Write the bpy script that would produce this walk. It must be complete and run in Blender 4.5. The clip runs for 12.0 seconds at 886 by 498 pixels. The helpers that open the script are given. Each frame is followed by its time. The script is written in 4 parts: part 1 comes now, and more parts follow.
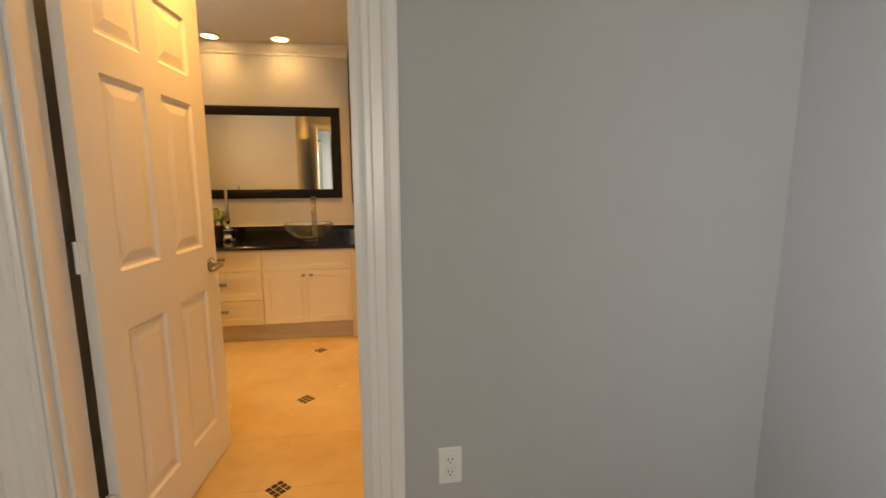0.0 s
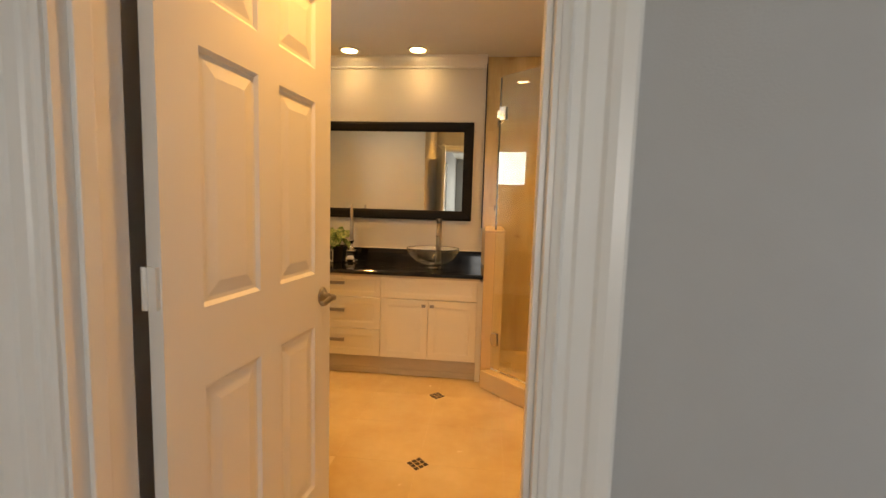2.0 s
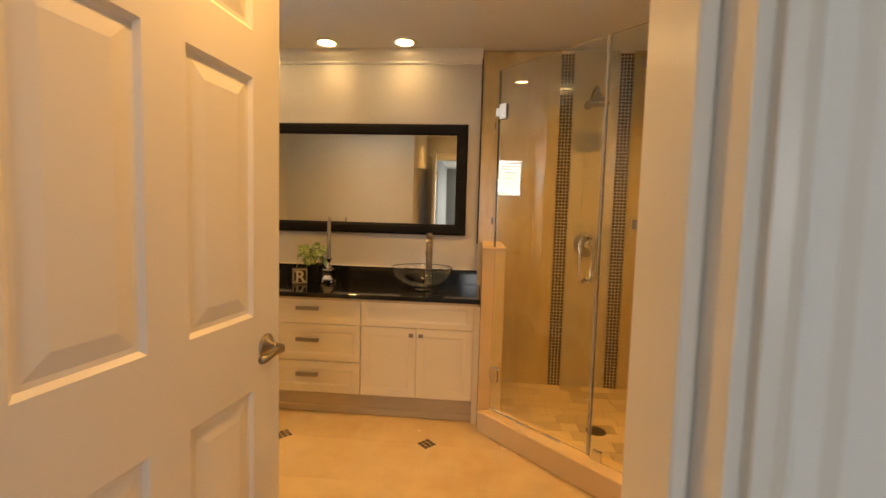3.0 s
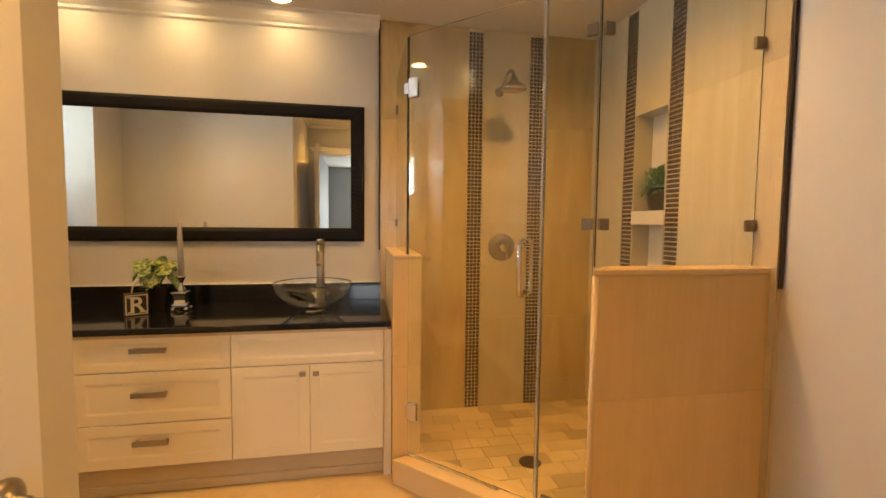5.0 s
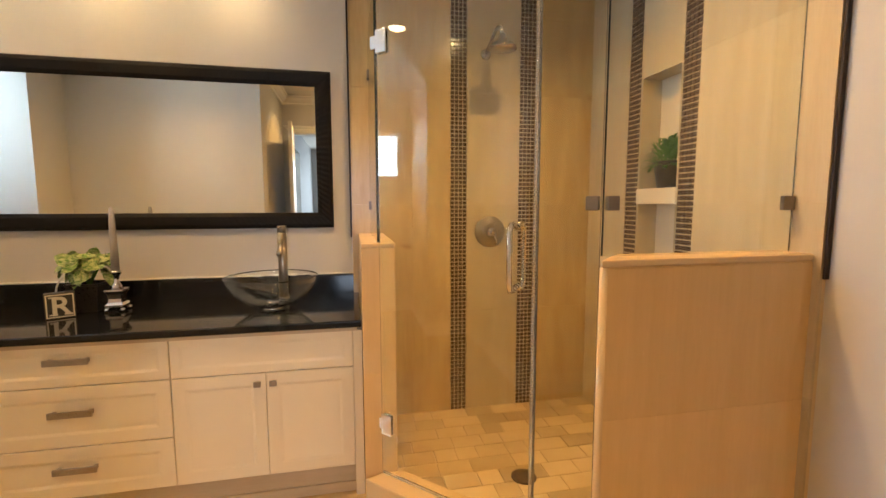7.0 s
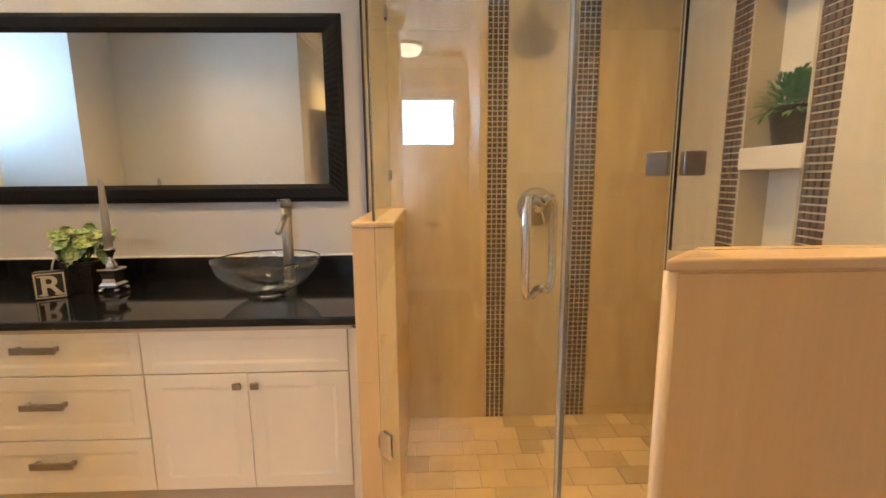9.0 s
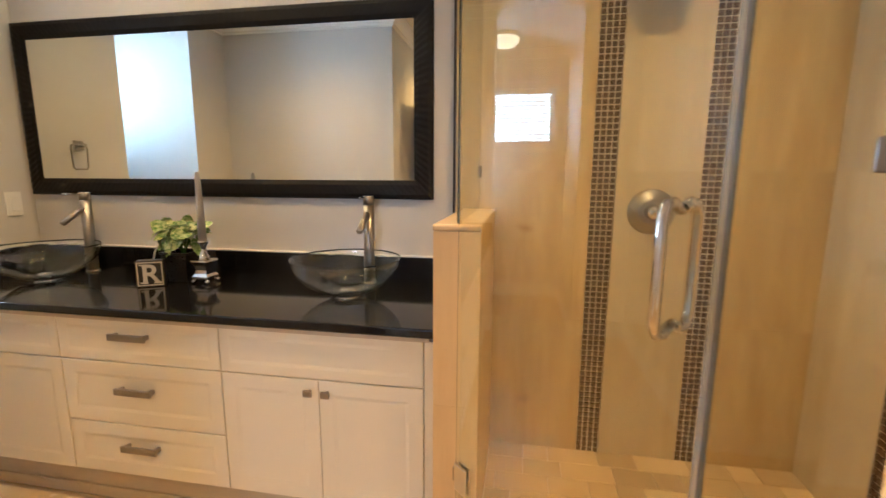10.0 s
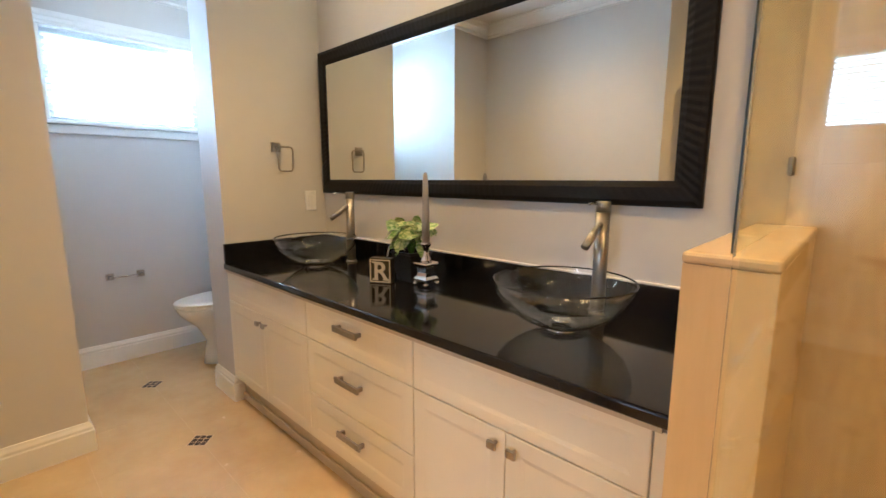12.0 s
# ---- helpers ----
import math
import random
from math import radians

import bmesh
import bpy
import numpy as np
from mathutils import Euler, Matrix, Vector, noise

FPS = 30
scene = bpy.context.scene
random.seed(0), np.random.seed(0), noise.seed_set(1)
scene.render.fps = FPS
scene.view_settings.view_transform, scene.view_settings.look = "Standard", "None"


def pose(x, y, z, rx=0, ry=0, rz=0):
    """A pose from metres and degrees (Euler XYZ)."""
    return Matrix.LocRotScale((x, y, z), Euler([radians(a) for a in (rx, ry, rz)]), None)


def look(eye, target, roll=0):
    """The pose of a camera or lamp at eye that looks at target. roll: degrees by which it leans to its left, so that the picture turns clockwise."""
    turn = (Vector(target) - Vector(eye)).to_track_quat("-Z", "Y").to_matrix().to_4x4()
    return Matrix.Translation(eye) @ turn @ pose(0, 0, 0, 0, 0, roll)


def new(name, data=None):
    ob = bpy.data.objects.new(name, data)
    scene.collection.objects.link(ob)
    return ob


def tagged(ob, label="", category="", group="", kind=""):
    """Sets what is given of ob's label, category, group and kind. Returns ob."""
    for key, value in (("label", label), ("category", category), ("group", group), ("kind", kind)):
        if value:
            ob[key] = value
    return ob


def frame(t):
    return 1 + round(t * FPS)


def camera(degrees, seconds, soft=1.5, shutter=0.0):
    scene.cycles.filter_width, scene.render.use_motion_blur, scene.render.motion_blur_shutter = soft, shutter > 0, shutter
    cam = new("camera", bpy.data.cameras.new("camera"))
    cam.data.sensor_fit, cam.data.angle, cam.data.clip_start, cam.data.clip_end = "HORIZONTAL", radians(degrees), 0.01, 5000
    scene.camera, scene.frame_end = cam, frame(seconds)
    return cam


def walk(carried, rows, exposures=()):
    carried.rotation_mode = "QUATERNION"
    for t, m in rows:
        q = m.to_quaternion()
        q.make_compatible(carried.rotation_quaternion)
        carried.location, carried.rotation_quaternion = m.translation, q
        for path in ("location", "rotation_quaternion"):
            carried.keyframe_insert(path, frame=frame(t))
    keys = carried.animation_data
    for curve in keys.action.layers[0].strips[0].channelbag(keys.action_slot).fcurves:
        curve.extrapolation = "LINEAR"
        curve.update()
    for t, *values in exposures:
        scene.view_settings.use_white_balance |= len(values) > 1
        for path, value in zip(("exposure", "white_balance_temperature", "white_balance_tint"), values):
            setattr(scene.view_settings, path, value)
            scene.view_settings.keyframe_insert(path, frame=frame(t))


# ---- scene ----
cam = camera(90.6, 12.0, 1.5, 0.3)
PATH = [
    (0, (0.913, 0.817, 1.262), (1.224, 2.77, 0.963), -0.2),
    (0.5, (0.955, 0.863, 1.251), (1.011, 2.842, 0.971), -0.3),
    (1, (0.959, 0.917, 1.235), (0.833, 2.898, 0.99), -0.5),
    (1.5, (0.894, 1.103, 1.229), (0.689, 3.08, 1.008), -0.1),
    (2, (0.791, 1.35, 1.244), (0.586, 3.33, 1.051), 1.7),
    (2.5, (0.756, 1.56, 1.236), (0.561, 3.544, 1.076), 1.3),
    (3, (0.748, 1.781, 1.256), (0.582, 3.769, 1.114), 1.6),
    (5, (0.62, 2.285, 1.255), (0.987, 4.246, 1.129), 0.6),
    (5.5, (0.661, 2.375, 1.265), (1.042, 4.333, 1.119), 0.3),
    (6, (0.692, 2.436, 1.252), (1.073, 4.394, 1.107), 0.0),
    (6.5, (0.732, 2.489, 1.256), (1.1, 4.447, 1.084), -0.2),
    (7, (0.735, 2.579, 1.245), (1.138, 4.528, 1.046), -0.1),
    (9, (1.016, 2.963, 1.228), (1.07, 4.936, 0.909), -0.5),
    (9.5, (1.025, 3.015, 1.22), (0.909, 4.988, 0.911), -0.2),
    (10, (1.0, 3.159, 1.221), (0.662, 5.104, 0.899), 0.3),
    (10.5, (0.974, 3.274, 1.224), (0.367, 5.152, 0.901), 0.6),
    (11, (0.973, 3.395, 1.225), (0.047, 5.138, 0.899), -0.0),
    (11.5, (0.978, 3.508, 1.222), (-0.225, 5.072, 0.896), -0.2),
    (12, (0.974, 3.537, 1.215), (-0.386, 4.968, 0.897), 0.0),
]
EXPOSURES = [
    (0.0, 0.04, 9300, 12), (1.0, 0.12, 9100, 12), (3.0, -0.06, 8200, 11), (5.0, 0.21, 7500, 10), (7.0, 0.36, 6150, 8), (9.0, 0.45, 5200, 6), (12.0, 0.50, 5150, 6),
]
walk(cam, [(t, look(eye, target, roll)) for t, eye, target, roll in PATH], EXPOSURES)

# ---- world and large lights ----
world = bpy.data.worlds.new("sky")
scene.world = world
world.use_nodes = True
sky = world.node_tree.nodes.new("ShaderNodeTexSky")
sky.sky_type, sky.sun_disc, sky.sun_elevation, sky.sun_rotation = "NISHITA", False, radians(48), radians(200)
back = world.node_tree.nodes["Background"]
world.node_tree.links.new(sky.outputs[0], back.inputs[0])
back.inputs[1].default_value = 0.12
sun = new("sun", bpy.data.lights.new("sun", "SUN"))
sun.data.energy, sun.data.angle, sun.data.color = 3.0, radians(0.5), (1.0, 0.95, 0.88)
sun.matrix_world = look((2, -10, 12), (0, 0, 0))

WARM = (1.0, 0.52, 0.145)


def area_lamp(name, eye, target, w, h, watts, color):
    ob = new(name, bpy.data.lights.new(name, "AREA"))
    ob.data.shape, ob.data.size, ob.data.size_y, ob.data.energy, ob.data.color = "RECTANGLE", w, h, watts, color
    ob.matrix_world = look(eye, target)
    return ob


def can_lamp(x, y, watts, cone):
    ob = new("can_or_fill_lamp", bpy.data.lights.new("can_or_fill_lamp", "SPOT"))
    ob.data.energy, ob.data.color, ob.data.spot_size, ob.data.spot_blend, ob.data.shadow_soft_size = watts, WARM, radians(cone), 1.0, 0.022
    ob.matrix_world = look((x, y, 2.43), (x, y + 0.0001, 0))
    return ob


# Last two cans are unseen, added to brighten the door side and left floor.
CANS_AND_FILLS = [(-0.893, 4.815, 2.7, 138), (-0.350, 4.815, 2.7, 138), (0.193, 4.815, 2.7, 138), (1.47, 4.09, 66, 148), (0.45, 2.66, 72, 126), (-0.50, 4.12, 58, 142)]
for cx, cy, watts, cone in CANS_AND_FILLS:
    can_lamp(cx, cy, watts, cone)
area_lamp("alcove_daylight", (-2.70, 4.295, 1.82), (2.1, 3.4, 1.15), 0.85, 0.55, 50, (0.64, 0.80, 1.0)).data.spread = radians(150)
area_lamp("bedroom_daylight", (0.90, -2.58, 1.5), (1.1, 2.0, 1.15), 1.0, 1.3, 41, (0.76, 0.85, 1.0))
# Fill lamp in an added opening, brightens the bedroom's right wall; no window known.
area_lamp("bedroom_side_fill", (-0.08, 0.2, 1.5), (2.2, 0.7, 1.3), 1.0, 1.2, 15, (0.54, 0.70, 1.0)).data.spread = radians(76)

# ---- materials ----


def material(name, color, rough=0.5, metal=0.0, color2=None, scale=6.0, stretch=(1, 1, 1), bump=0.0, bump_scale=60.0, amount=0.5, coat=0.0, spec=0.5,
             per=None, fine=0.25, detail=6.0, rvar=0.09, pvar=1.0):
    m = bpy.data.materials.new(name)
    m.use_nodes = True
    nt = m.node_tree
    b = nt.nodes["Principled BSDF"]
    b.inputs["Base Color"].default_value = (*color, 1)
    b.inputs["Roughness"].default_value = rough
    b.inputs["Metallic"].default_value = metal
    b.inputs["Specular IOR Level"].default_value = spec
    b.inputs["Coat Weight"].default_value = coat
    b.inputs["Coat Roughness"].default_value = 0.05
    geo = nt.nodes.new("ShaderNodeNewGeometry")
    mp = nt.nodes.new("ShaderNodeMapping")
    mp.inputs["Scale"].default_value = stretch
    if per == "island":
        off = nt.nodes.new("ShaderNodeVectorMath")
        off.operation = "MULTIPLY_ADD"
        nt.links.new(geo.outputs["Random Per Island"], off.inputs[0])
        off.inputs[1].default_value = (37, 19, 53)
        nt.links.new(geo.outputs["Position"], off.inputs[2])
        nt.links.new(off.outputs[0], mp.inputs[0])
    elif per == "object":
        oi = nt.nodes.new("ShaderNodeObjectInfo")
        off = nt.nodes.new("ShaderNodeVectorMath")
        off.operation = "MULTIPLY_ADD"
        nt.links.new(oi.outputs["Random"], off.inputs[0])
        off.inputs[1].default_value = (37, 19, 53)
        nt.links.new(geo.outputs["Position"], off.inputs[2])
        nt.links.new(off.outputs[0], mp.inputs[0])
    else:
        nt.links.new(geo.outputs["Position"], mp.inputs[0])
    if color2:
        n1 = nt.nodes.new("ShaderNodeTexNoise")
        n1.inputs["Scale"].default_value, n1.inputs["Detail"].default_value, n1.inputs["Roughness"].default_value = scale, detail, 0.6
        nt.links.new(mp.outputs[0], n1.inputs["Vector"])
        n2 = nt.nodes.new("ShaderNodeTexNoise")
        n2.inputs["Scale"].default_value, n2.inputs["Detail"].default_value = scale * 9, 3
        nt.links.new(mp.outputs[0], n2.inputs["Vector"])
        mixf = nt.nodes.new("ShaderNodeMix")
        mixf.inputs[0].default_value = fine
        nt.links.new(n1.outputs["Fac"], mixf.inputs[2])
        nt.links.new(n2.outputs["Fac"], mixf.inputs[3])
        ramp = nt.nodes.new("ShaderNodeValToRGB")
        ramp.color_ramp.elements[0].position, ramp.color_ramp.elements[1].position = 0.5 - amount * 0.35, 0.5 + amount * 0.35
        ramp.color_ramp.elements[0].color, ramp.color_ramp.elements[1].color = (*color2, 1), (*color, 1)
        nt.links.new(mixf.outputs[0], ramp.inputs[0])
        out = ramp.outputs[0]
        if per:
            hsv = nt.nodes.new("ShaderNodeHueSaturation")
            rng = nt.nodes.new("ShaderNodeMapRange")
            rng.inputs[3].default_value, rng.inputs[4].default_value = 1 - 0.18 * pvar, 1 + 0.12 * pvar
            nt.links.new(geo.outputs["Random Per Island"] if per == "island" else oi.outputs["Random"], rng.inputs[0])
            nt.links.new(rng.outputs[0], hsv.inputs["Value"])
            nt.links.new(out, hsv.inputs["Color"])
            out = hsv.outputs[0]
        nt.links.new(out, b.inputs["Base Color"])
        rr = nt.nodes.new("ShaderNodeMapRange")
        rr.inputs[3].default_value, rr.inputs[4].default_value = max(0.02, rough - rvar), min(1, rough + rvar)
        nt.links.new(n2.outputs["Fac"], rr.inputs[0])
        nt.links.new(rr.outputs[0], b.inputs["Roughness"])
    if bump:
        n3 = nt.nodes.new("ShaderNodeTexNoise")
        n3.inputs["Scale"].default_value, n3.inputs["Detail"].default_value = bump_scale, 4
        nt.links.new(mp.outputs[0], n3.inputs["Vector"])
        bp = nt.nodes.new("ShaderNodeBump")
        bp.inputs["Strength"].default_value, bp.inputs["Distance"].default_value = bump, 0.01
        nt.links.new(n3.outputs["Fac"], bp.inputs["Height"])
        nt.links.new(bp.outputs[0], b.inputs["Normal"])
    return m


def glass_material(name, color, rough=0.0, ior=1.45):
    m = bpy.data.materials.new(name)
    m.use_nodes = True
    b = m.node_tree.nodes["Principled BSDF"]
    b.inputs["Base Color"].default_value = (*color, 1)
    b.inputs["Roughness"].default_value = rough
    b.inputs["Transmission Weight"].default_value = 1.0
    b.inputs["IOR"].default_value = ior
    return m


def emitter(name, color, strength):
    m = bpy.data.materials.new(name)
    m.use_nodes = True
    b = m.node_tree.nodes["Principled BSDF"]
    b.inputs["Base Color"].default_value = (*color, 1)
    b.inputs["Emission Color"].default_value = (*color, 1)
    b.inputs["Emission Strength"].default_value = strength
    return m


M_WALL = material("bathroom_wall_paint", (0.585, 0.565, 0.54), 0.6, color2=(0.56, 0.54, 0.515), scale=0.9, detail=2.0, rvar=0.03, bump=0.06, bump_scale=240, fine=0.4)
M_GREY = material("bedroom_wall_paint", (0.45, 0.45, 0.445), 0.65, color2=(0.42, 0.42, 0.415), scale=1.1, bump=0.08, bump_scale=240, fine=0.4)
M_CEIL = material("ceiling_paint", (0.72, 0.69, 0.63), 0.7, color2=(0.68, 0.65, 0.59), scale=1.2, bump=0.05, bump_scale=200)
M_WHITE = material("white_gloss_paint", (0.78, 0.77, 0.74), 0.28, color2=(0.76, 0.75, 0.72), scale=0.7, amount=1.3, fine=0.1, detail=2.0, rvar=0.0)
M_CAB = material("cream_cabinet_paint", (0.79, 0.72, 0.575), 0.32, color2=(0.76, 0.69, 0.54), scale=2.0, amount=1.2, fine=0.3, stretch=(0.3, 1, 4), detail=3.0, rvar=0.03, bump=0.02, bump_scale=120)
M_GRANITE = material("black_granite", (0.010, 0.010, 0.012), 0.06, color2=(0.004, 0.004, 0.005), scale=60, amount=0.8, spec=0.5)
M_TRAV = material("travertine_floor", (0.69, 0.54, 0.31), 0.25, color2=(0.47, 0.315, 0.145), scale=1.7, amount=0.85, detail=5.0, rvar=0.05, bump=0.015, bump_scale=22, fine=0.15)
M_GROUT = material("floor_grout", (0.69, 0.54, 0.31), 0.5, color2=(0.50, 0.345, 0.165), scale=1.7, amount=0.85, detail=5.0)
M_TGROUT = material("wall_tile_grout", (0.62, 0.50, 0.31), 0.8, color2=(0.57, 0.45, 0.27), scale=9)
M_CAP = material("bullnose_stone", (0.67, 0.50, 0.29), 0.25, color2=(0.60, 0.435, 0.235), scale=2.0, amount=1.4, fine=0.1, detail=2.0, rvar=0.02)
M_TILE = material("vein_cut_wall_tile", (0.59, 0.515, 0.375), 0.20, color2=(0.48, 0.40, 0.265), scale=2.2, stretch=(8.0, 8.0, 0.8), amount=0.75, bump=0.02, bump_scale=25, per="object", fine=0.22, detail=6.0, pvar=0.5, rvar=0.04)


def add_knots(m, dark, size):
    """Sparse dark knots, wider than high, over the stone's own colour."""
    nt = m.node_tree
    b = nt.nodes["Principled BSDF"]
    was = b.inputs["Base Color"].links[0].from_socket
    geo, mp, cell, warp, add = (nt.nodes.new(k) for k in ("ShaderNodeNewGeometry", "ShaderNodeMapping", "ShaderNodeTexVoronoi", "ShaderNodeTexNoise", "ShaderNodeMixRGB"))
    mp.inputs["Scale"].default_value = (1.0, 1.0, 2.4)
    nt.links.new(geo.outputs["Position"], mp.inputs[0])
    warp.inputs["Scale"].default_value, warp.inputs["Detail"].default_value = 14.0, 3.0
    nt.links.new(mp.outputs[0], warp.inputs["Vector"])
    add.blend_type, add.inputs[0].default_value = "LINEAR_LIGHT", 0.035
    nt.links.new(mp.outputs[0], add.inputs[1])
    nt.links.new(warp.outputs["Color"], add.inputs[2])
    cell.inputs["Scale"].default_value = 2.3
    nt.links.new(add.outputs[0], cell.inputs["Vector"])
    rng = nt.nodes.new("ShaderNodeMapRange")
    rng.inputs[1].default_value, rng.inputs[2].default_value, rng.inputs[3].default_value, rng.inputs[4].default_value = size * 0.2, size, 0.6, 0.0
    nt.links.new(cell.outputs["Distance"], rng.inputs[0])
    mix = nt.nodes.new("ShaderNodeMix")
    mix.data_type = "RGBA"
    nt.links.new(rng.outputs[0], mix.inputs[0])
    nt.links.new(was, mix.inputs[6])
    mix.inputs[7].default_value = (*dark, 1)
    nt.links.new(mix.outputs[2], b.inputs["Base Color"])


M_PALE = material("pale_stone", (0.70, 0.64, 0.53), 0.3, color2=(0.62, 0.55, 0.43), scale=3.0, amount=1.2)
M_HONEY = material("honey_wall_tile", (0.60, 0.470, 0.255), 0.22, color2=(0.42, 0.300, 0.140), scale=1.6, stretch=(5.0, 5.0, 0.9), amount=0.62, bump=0.02, bump_scale=25, per="object", fine=0.22, detail=6.0, pvar=0.5, rvar=0.04)
M_PONY = material("vein_cut_pony_tile", (0.74, 0.535, 0.27), 0.25, color2=(0.63, 0.435, 0.20), scale=2.2, stretch=(9.0, 9.0, 0.8), amount=0.8, bump=0.02, bump_scale=25, per="object", fine=0.20, detail=5.0, pvar=0.4, rvar=0.04)
add_knots(M_HONEY, (0.30, 0.18, 0.065), 0.10)
M_SHFLOOR = material("tumbled_travertine", (0.64, 0.51, 0.31), 0.4, color2=(0.45, 0.315, 0.155), scale=4.5, amount=1.0, bump=0.06, bump_scale=40, per="object", pvar=1.5)
M_MOSAIC = material("brown_glass_mosaic", (0.145, 0.090, 0.052), 0.14, color2=(0.060, 0.036, 0.021), scale=25, per="island", coat=0.3)
M_MGROUT = material("mosaic_grout", (0.82, 0.75, 0.60), 0.8, color2=(0.70, 0.61, 0.46), scale=20)
M_INSET = material("dark_slate_mosaic", (0.075, 0.055, 0.040), 0.6, spec=0.2, color2=(0.035, 0.026, 0.020), scale=20, per="island", bump=0.1, bump_scale=120)
M_BLACK = material("black_ribbed_frame", (0.007, 0.0055, 0.005), 0.5, color2=(0.004, 0.0035, 0.003), scale=30, spec=0.2, bump=0.1, bump_scale=160)
M_TRIM = material("dark_bronze_trim", (0.03, 0.018, 0.014), 0.4, 0.3)
M_CHROME = material("polished_chrome", (0.72, 0.70, 0.68), 0.10, 1.0)
M_NICKEL = material("brushed_nickel", (0.40, 0.36, 0.31), 0.30, 1.0, color2=(0.34, 0.31, 0.27), scale=40, stretch=(1, 1, 6))
M_CLAMP = material("dull_bronze_nickel", (0.25, 0.21, 0.17), 0.42, 1.0, color2=(0.21, 0.18, 0.14), scale=40)
M_SATIN = material("dark_polished_nickel", (0.46, 0.43, 0.38), 0.13, 1.0)
M_MIRROR = material("mirror_silver", (0.84, 0.85, 0.79), 0.0, 1.0)
M_GLASS = glass_material("shower_glass", (0.89, 0.912, 0.84), 0.0, 1.52)
M_BOWL = glass_material("vessel_glass", (0.97, 0.99, 0.975), 0.03, 1.5)
M_EDGE = material("glass_edge_green", (0.05, 0.065, 0.06), 0.10)
M_EDGE.node_tree.nodes["Principled BSDF"].inputs["Transmission Weight"].default_value = 0.45
M_PORC = material("white_porcelain", (0.80, 0.80, 0.78), 0.08, color2=(0.77, 0.77, 0.75), scale=3, coat=0.4)
M_PLASTIC = material("white_plastic", (0.78, 0.77, 0.74), 0.35, color2=(0.74, 0.73, 0.70), scale=12)
M_DARK = material("dark_slot", (0.02, 0.02, 0.02), 0.6)
M_BLIND = material("white_blind_slat", (0.88, 0.89, 0.90), 0.6, color2=(0.86, 0.87, 0.88), scale=8)
M_BLIND.node_tree.nodes["Principled BSDF"].inputs["Transmission Weight"].default_value = 0.8
M_LENS = emitter("lamp_lens", (1.0, 0.72, 0.36), 44.0)
M_DOME = emitter("dome_glow", (1.0, 0.80, 0.50), 5.0)
M_LEAF = material("variegated_leaf", (0.52, 0.58, 0.28), 0.4, color2=(0.08, 0.21, 0.03), scale=55, amount=0.24, stretch=(1, 1, 1.6), per="island")
M_GRASSY = material("small_green_leaf", (0.14, 0.33, 0.04), 0.5, color2=(0.05, 0.16, 0.02), scale=30, per="island")
M_POT = material("dark_ceramic_pot", (0.022, 0.018, 0.015), 0.3, color2=(0.012, 0.010, 0.009), scale=15, bump=0.1, bump_scale=70)
M_WAX = material("grey_taper_wax", (0.36, 0.35, 0.36), 0.45, color2=(0.32, 0.31, 0.32), scale=12)
M_LETTER = material("cream_letter_paint", (0.62, 0.58, 0.50), 0.5, color2=(0.52, 0.48, 0.40), scale=40)
M_CARPET = material("beige_carpet", (0.40, 0.34, 0.27), 0.95, color2=(0.31, 0.26, 0.20), scale=40, bump=0.4, bump_scale=400)
M_TOE = material("toe_kick_board", (0.60, 0.50, 0.36), 0.5, color2=(0.50, 0.41, 0.28), scale=4, stretch=(0.5, 1, 4))
M_GROUND = material("outdoor_ground", (0.20, 0.24, 0.12), 0.9, color2=(0.10, 0.14, 0.06), scale=0.8, bump=0.3, bump_scale=20)

# ---- mesh helpers ----


def part(name, bm, mat, parent=None, label="", smooth=False):
    me = bpy.data.meshes.new(name)
    bm.normal_update()
    bm.to_mesh(me)
    bm.free()
    if smooth:
        for p in me.polygons:
            p.use_smooth = True
    me.materials.append(mat)
    ob = new(name, me)
    if parent:
        ob.parent = parent
    if label:
        ob["label"] = label
    return ob


def thing(name, label, category, at=(0, 0, 0), rz=0.0, group="", kind=""):
    ob = new(name)
    ob.empty_display_size = 0.1
    ob.matrix_world = pose(*at, 0, 0, rz)
    return tagged(ob, label, category, group, kind)


def structure(ob, label=""):
    return tagged(ob, label, kind="structure")


def box(x0, x1, y0, y1, z0, z1, bevel=0.0, bm=None, seg=2):
    own = bm is None
    b = bmesh.new()
    bmesh.ops.create_cube(b, size=1.0)
    for v in b.verts:
        v.co = Vector(((x0 + x1) / 2 + v.co.x * (x1 - x0), (y0 + y1) / 2 + v.co.y * (y1 - y0), (z0 + z1) / 2 + v.co.z * (z1 - z0)))
    if bevel:
        bmesh.ops.bevel(b, geom=list(b.edges), offset=bevel, segments=seg, profile=0.5, affect="EDGES")
    if own:
        return b
    join(bm, b)
    return bm


def join(bm, other):
    me = bpy.data.meshes.new("tmp")
    other.to_mesh(me)
    other.free()
    bm.from_mesh(me)
    bpy.data.meshes.remove(me)
    return bm


def moved(bm, m):
    bmesh.ops.transform(bm, matrix=m, verts=bm.verts)
    return bm


